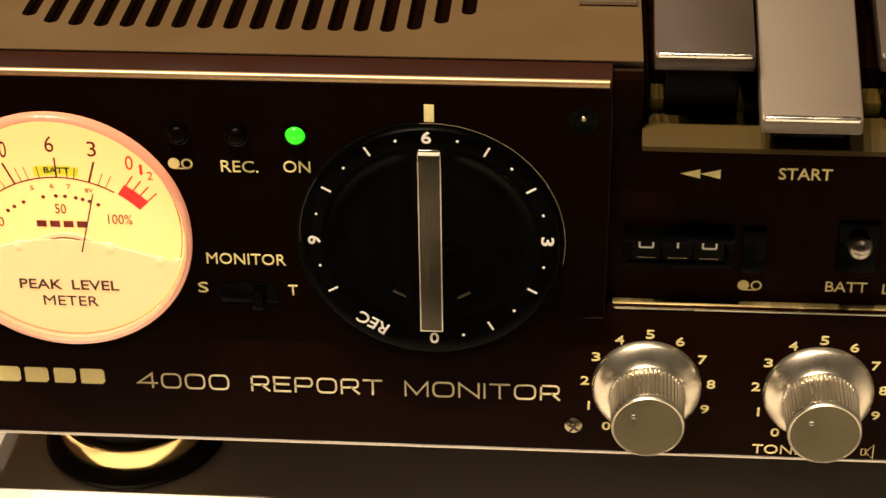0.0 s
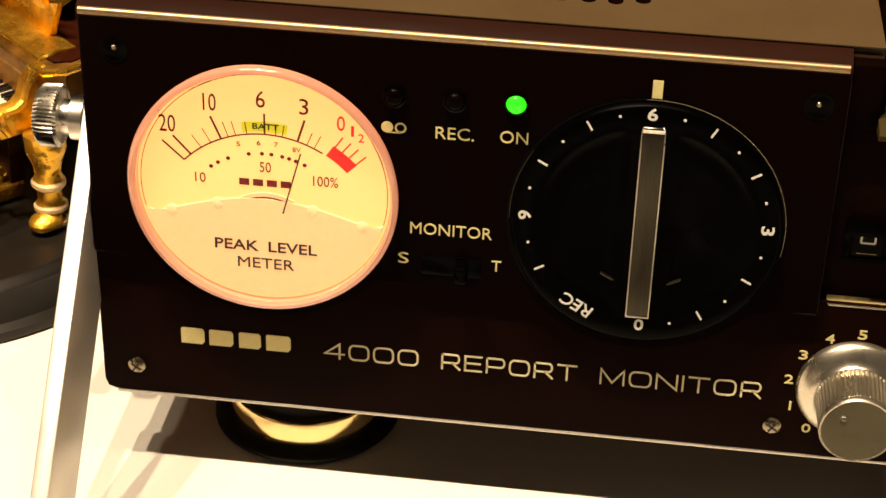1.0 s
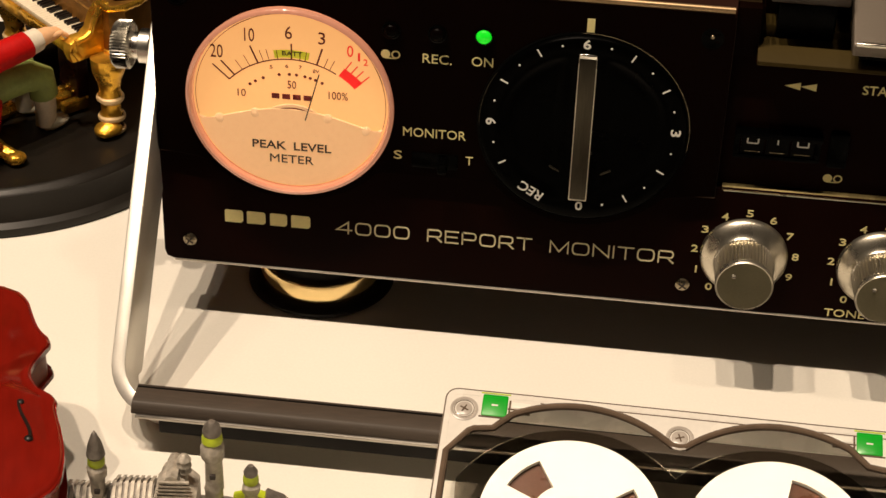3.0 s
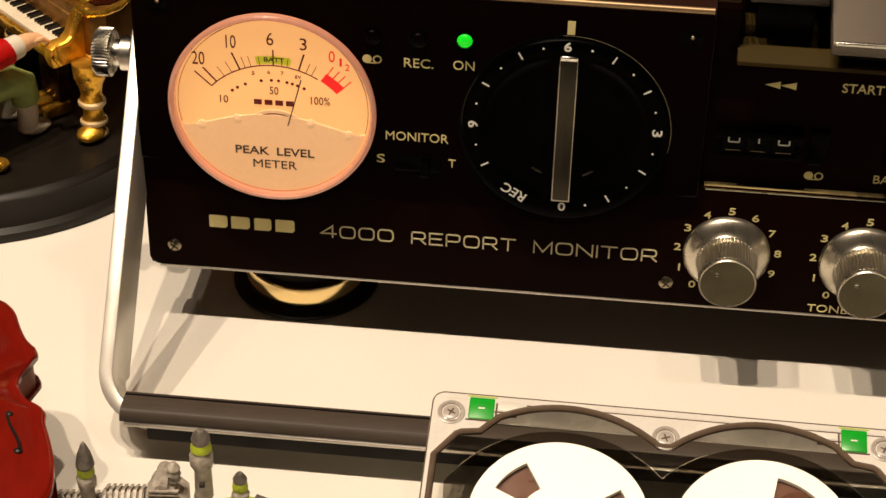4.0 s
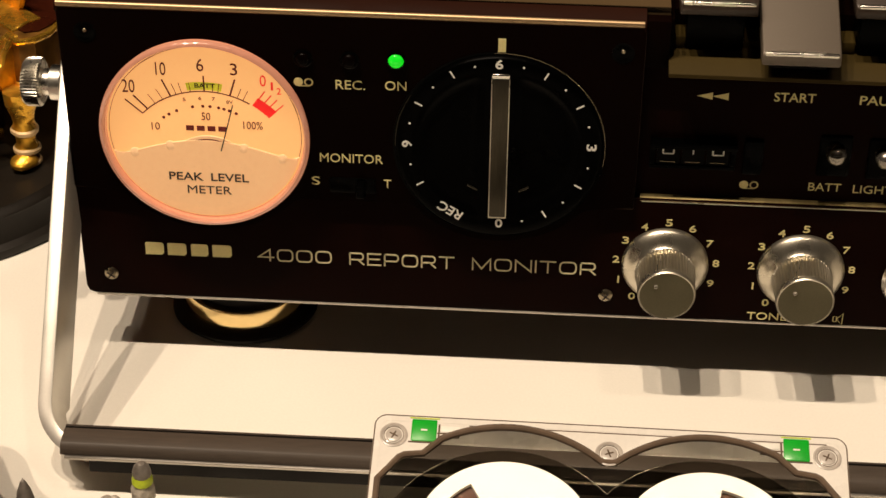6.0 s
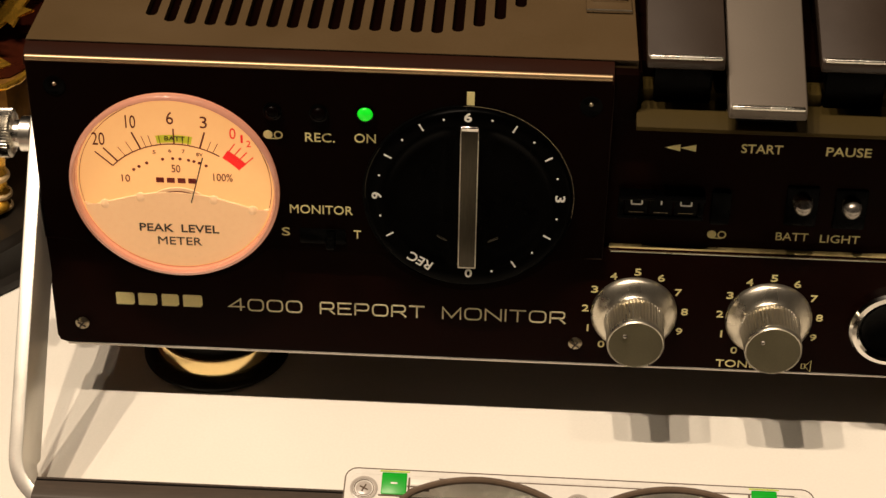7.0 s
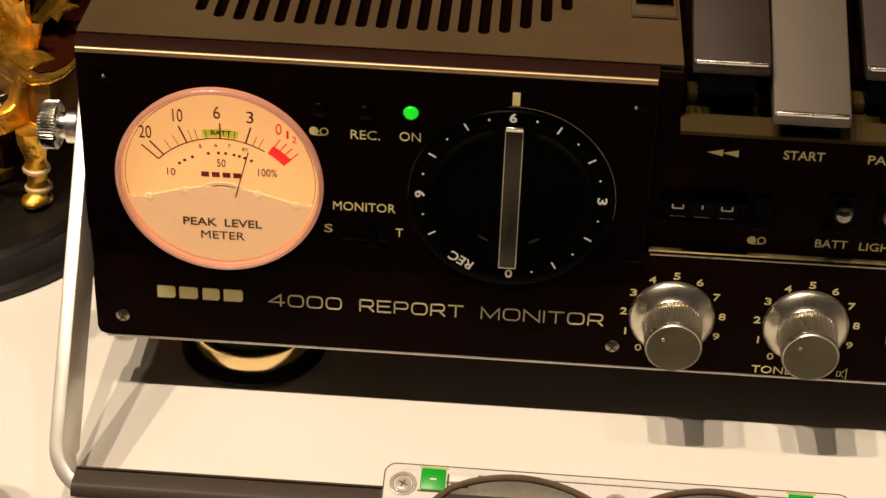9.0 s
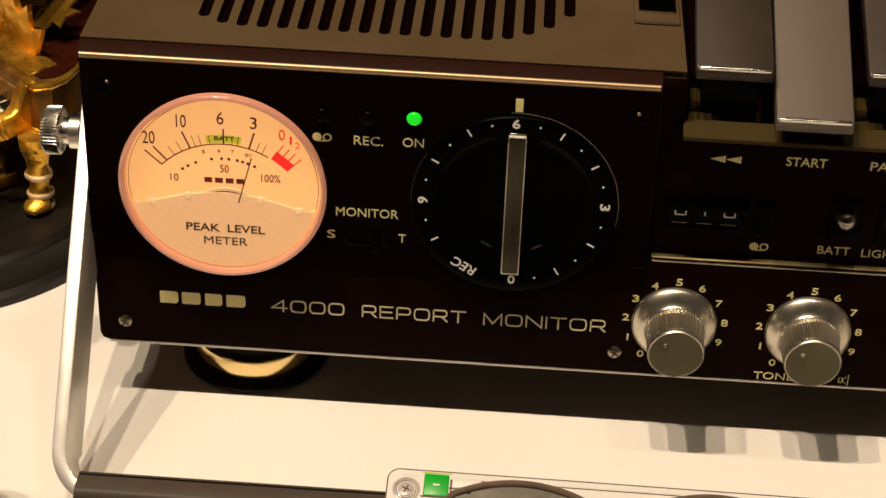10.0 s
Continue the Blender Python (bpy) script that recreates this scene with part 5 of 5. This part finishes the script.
for k in range(35):
    if k % 7 in (2, 6):
        continue
    bm = bmesh.new()
    x = -35.0 + KW * (k + 1)
    box(bm, x - 0.36, x + 0.36, -1.4, 2.6, 27.4, 28.3, 0.1)
    placed("black_key", bm, EBONY)
bm = bmesh.new()
prism(bm, [(2.4, 26), (2.6, 33), (6.0, 35.4), (14.0, 36.6), (14.0, 26)], -33, 12, "yz", 0.3)
crumple(bm, 0.3)
placed("fallboard", bm, GOLD_DARK, "gilded fallboard")
HINGE = Matrix.Translation((-34, 0, 37.5)) @ Matrix.Rotation(radians(-50), 4, "Y") @ Matrix.Translation((34, 0, 0))
for nm, z0, z1, shrink, m, lb in (("lid", 0.8, 2.4, 1.0, GOLD, "raised gilded lid"), ("lid_underside", 0.0, 0.8, 0.95, PIANO_DARK, "dark brown lid underside")):
    bm = bmesh.new()
    prism(bm, [((x + 10) * shrink - 10, (y - 26) * shrink + 28) for x, y in case_shape], z0, z1, "xy", 0.3)
    bmesh.ops.transform(bm, matrix=HINGE, verts=bm.verts)
    placed(nm, bm, m, lb)
bm = bmesh.new()
box(bm, -33, 12, 5.0, 15, 36.2, 37.6, 0.5)
bmesh.ops.subdivide_edges(bm, edges=bm.edges, cuts=5, use_grid_fill=True)
crumple(bm, 0.9)
placed("front_shelf", bm, GOLD, "crumpled gilded front shelf", 20)
bm = bmesh.new()
prism(bm, [(-22, 37), (-28, 46), (-21, 45), (-18, 53), (-12, 47), (-7, 55), (-4, 47), (2, 52), (1, 44), (8, 46), (4, 37)], 13.0, 14.6, "xz", 0.3)
crumple(bm, 1.0)
placed("music_rest", bm, GOLD, "leafy gilded music rest", 20)
for lx, ly, lr in ((-14, 17, 30), (-6, 19, -20), (-22, 18, 75), (-30, 22, 10)):
    bm = bmesh.new()
    prism(bm, [(0, 0), (5, 2), (4, 5), (9, 6), (6, 9), (8, 13), (3, 11), (0, 15), (-2, 10), (-7, 11), (-5, 7), (-9, 4), (-4, 3)], 0, 0.7, "xy", 0.2)
    bmesh.ops.transform(bm, matrix=Matrix.Translation((lx, ly, 40)) @ Matrix.Rotation(radians(lr), 4, "Z") @ Matrix.Rotation(radians(28), 4, "X"), verts=bm.verts)
    crumple(bm, 0.8)
    placed("gilded_leaf", bm, GOLD, "crumpled gilded leaf", 20)


def piano_leg(x, y):
    bm = bmesh.new()
    spin(bm, [(4.6, 23), (4.4, 19), (3.2, 15.5), (2.8, 13), (3.4, 11.4), (3.4, 10.0), (2.7, 9.4), (2.7, 6.6), (3.4, 5.6), (3.4, 4.2), (2.7, 3.6), (2.4, 2.4), (3.3, 1.2), (3.1, 0.0)], x, y, 0, "z", 18)
    crumple(bm, 0.25)
    placed("piano_leg", bm, GOLD, "turned gilded leg")
    bm = bmesh.new()
    blob(bm, x + 1.6, y - 2.4, 2.2, 3.4, 4.2, 2.3, 14)
    crumple(bm, 0.6)
    placed("paw_foot", bm, GOLD, "gilded paw")
    for z in (10.7, 4.9, 1.2):
        bm = bmesh.new()
        spin(bm, [(3.3, z - 0.9), (3.8, z - 0.4), (3.8, z + 0.4), (3.3, z + 0.9)], x, y, 0, "z", 18, caps=False)
        crumple(bm, 0.3)
        placed("leg_ring", bm, GOLD_WORN, "worn pale ring")


piano_leg(18.0, 2.0)
piano_leg(-29.0, 0.0)
piano_leg(-20.0, 48.0)
bm = bmesh.new()
box(bm, -6, 4, 0, 4, 4, 22, 0.8)
lyre = placed("pedal_lyre", bm, PIANO_DARK, "dark pedal lyre")
for q in (-5.0, -1.0, 3.0):
    bm = bmesh.new()
    box(bm, q - 1.4, q + 1.4, -5.0, 3.5, 0.6, 4.4, 0.8, 3)
    crumple(bm, 0.7)
    placed("pedal", bm, GOLD, "gilded pedal")
# stool
bm = bmesh.new()
SX0, SY0 = 0.0, -34.0
spin(bm, [(0, 15.0), (10.5, 15.0), (11.4, 13.6), (11.4, 12.0), (10.2, 11.0), (0, 11.0)], SX0, SY0, 0, "z", 28)
for a in (20, 110, 200, 290):
    c, s = math.cos(radians(a)), math.sin(radians(a))
    tube(bm, [(SX0 + q * c, SY0 + q * s, z) for q, z in ((7, 12), (10, 9), (10.5, 5), (14, 2.6), (19, 1.6))], 2.2, 8)
    blob(bm, SX0 + 19 * c, SY0 + 19 * s, 2.0, 2.8, 2.8, 1.9, 10)
crumple(bm, 0.6)
placed("stool", bm, GOLD, "gilded carved stool")
# the doll, one plain mesh in its painted colours
bm = bmesh.new()


def limb(points, r0, r1, slot):
    old = set(bm.faces)
    tube(bm, points, r0, 14, 1.0, r1 / r0)
    for f in set(bm.faces) - old:
        f.material_index = slot


def torso(rows, slot):
    old = set(bm.faces)
    rings = []
    for z, x, y, rx, ry in rows:
        rings.append([bm.verts.new((x + rx * math.cos(2 * math.pi * k / 24) * (1 + 0.05 * math.sin(5 * 2 * math.pi * k / 24 + z)), y + ry * math.sin(2 * math.pi * k / 24), z)) for k in range(24)])
    for a, b in zip(rings, rings[1:]):
        for k in range(24):
            bm.faces.new((a[k], a[(k + 1) % 24], b[(k + 1) % 24], b[k]))
    bm.faces.new(rings[0])
    bm.faces.new(rings[-1])
    for f in set(bm.faces) - old:
        f.material_index = slot


DXO, DYO = DOLL
torso([(3, DXO + 6, DYO - 5, 14, 8), (10, DXO + 6, DYO - 3, 14.5, 9.5), (15, DXO + 4, DYO - 1, 14, 10.5), (20, DXO, DYO, 12, 9.5), (27, DXO, DYO, 9.5, 7.5), (36, DXO, DYO, 11, 7.5), (42, DXO, DYO, 11.5, 7), (46, DXO, DYO, 8, 5.5), (48, DXO, DYO, 4, 4)], 0)
blob(bm, DXO, DYO + 2, 54, 5.2, 5.4, 6.4, 16, 1)
blob(bm, DXO, DYO + 0.5, 56, 5.8, 5.8, 5.8, 16, 4)
for s, hand in ((-1, HAND_L), (1, HAND_R)):
    sh, h = Vector((DXO + s * 9, DYO, 41)), Vector(hand)
    el = Vector((DXO + s * 12, DYO + 3.5, 28))
    w = h + (el - h).normalized() * 5
    limb([sh, sh.lerp(el, 0.5) + Vector((s, 0, 0.5)), el.lerp(sh, 0.12), el, el.lerp(w, 0.12), el.lerp(w, 0.6), w + (el - w) * 0.1], 4.6, 3.6, 0)
    limb([w + (el - w) * 0.12, w, w + (h - w) * 0.4], 3.4, 3.2, 2)
    limb([w + (h - w) * 0.2, h, h + (h - w).normalized() * 3 + Vector((0, 0, -0.6))], 2.7, 1.5, 1)
    for j in range(3):
        limb([h + Vector((j * 1.3 - 1.3, 0, 0)), h + Vector((j * 1.5 - 1.5, 3.2, 0.2)), h + Vector((j * 1.6 - 1.6, 5.0, -1.2))], 0.8, 0.55, 1)
    kx = KNEE[0] if s > 0 else KNEE[0] - 11
    limb([(DXO + s * 6, DYO + 4, 17), (DXO + s * 6.5, DYO + 12, 18), (kx - 0.6, KNEE[1] - 4, 17.5), (kx, KNEE[1], 15.5), (kx, KNEE[1] + 0.6, 10.5)], 5.4, 3.9, 3)
    limb([(kx, KNEE[1] + 0.4, 12), (kx + 0.2, KNEE[1] + 0.6, 7), (kx + 0.4, KNEE[1], 1.6)], 3.3, 2.5, 2 if s > 0 else 4)
    blob(bm, kx + 0.6, KNEE[1] + 2.5, 1.8, 2.7, 4.8, 1.8, 12, 4)
crumple(bm, 0.35)
bmesh.ops.transform(bm, matrix=TURN_P, verts=bm.verts)
part("doll", bm, [COAT, SKIN, CUFF, OLIVE, GREY_PAINT], figurine, "seated doll in a red coat, painted")
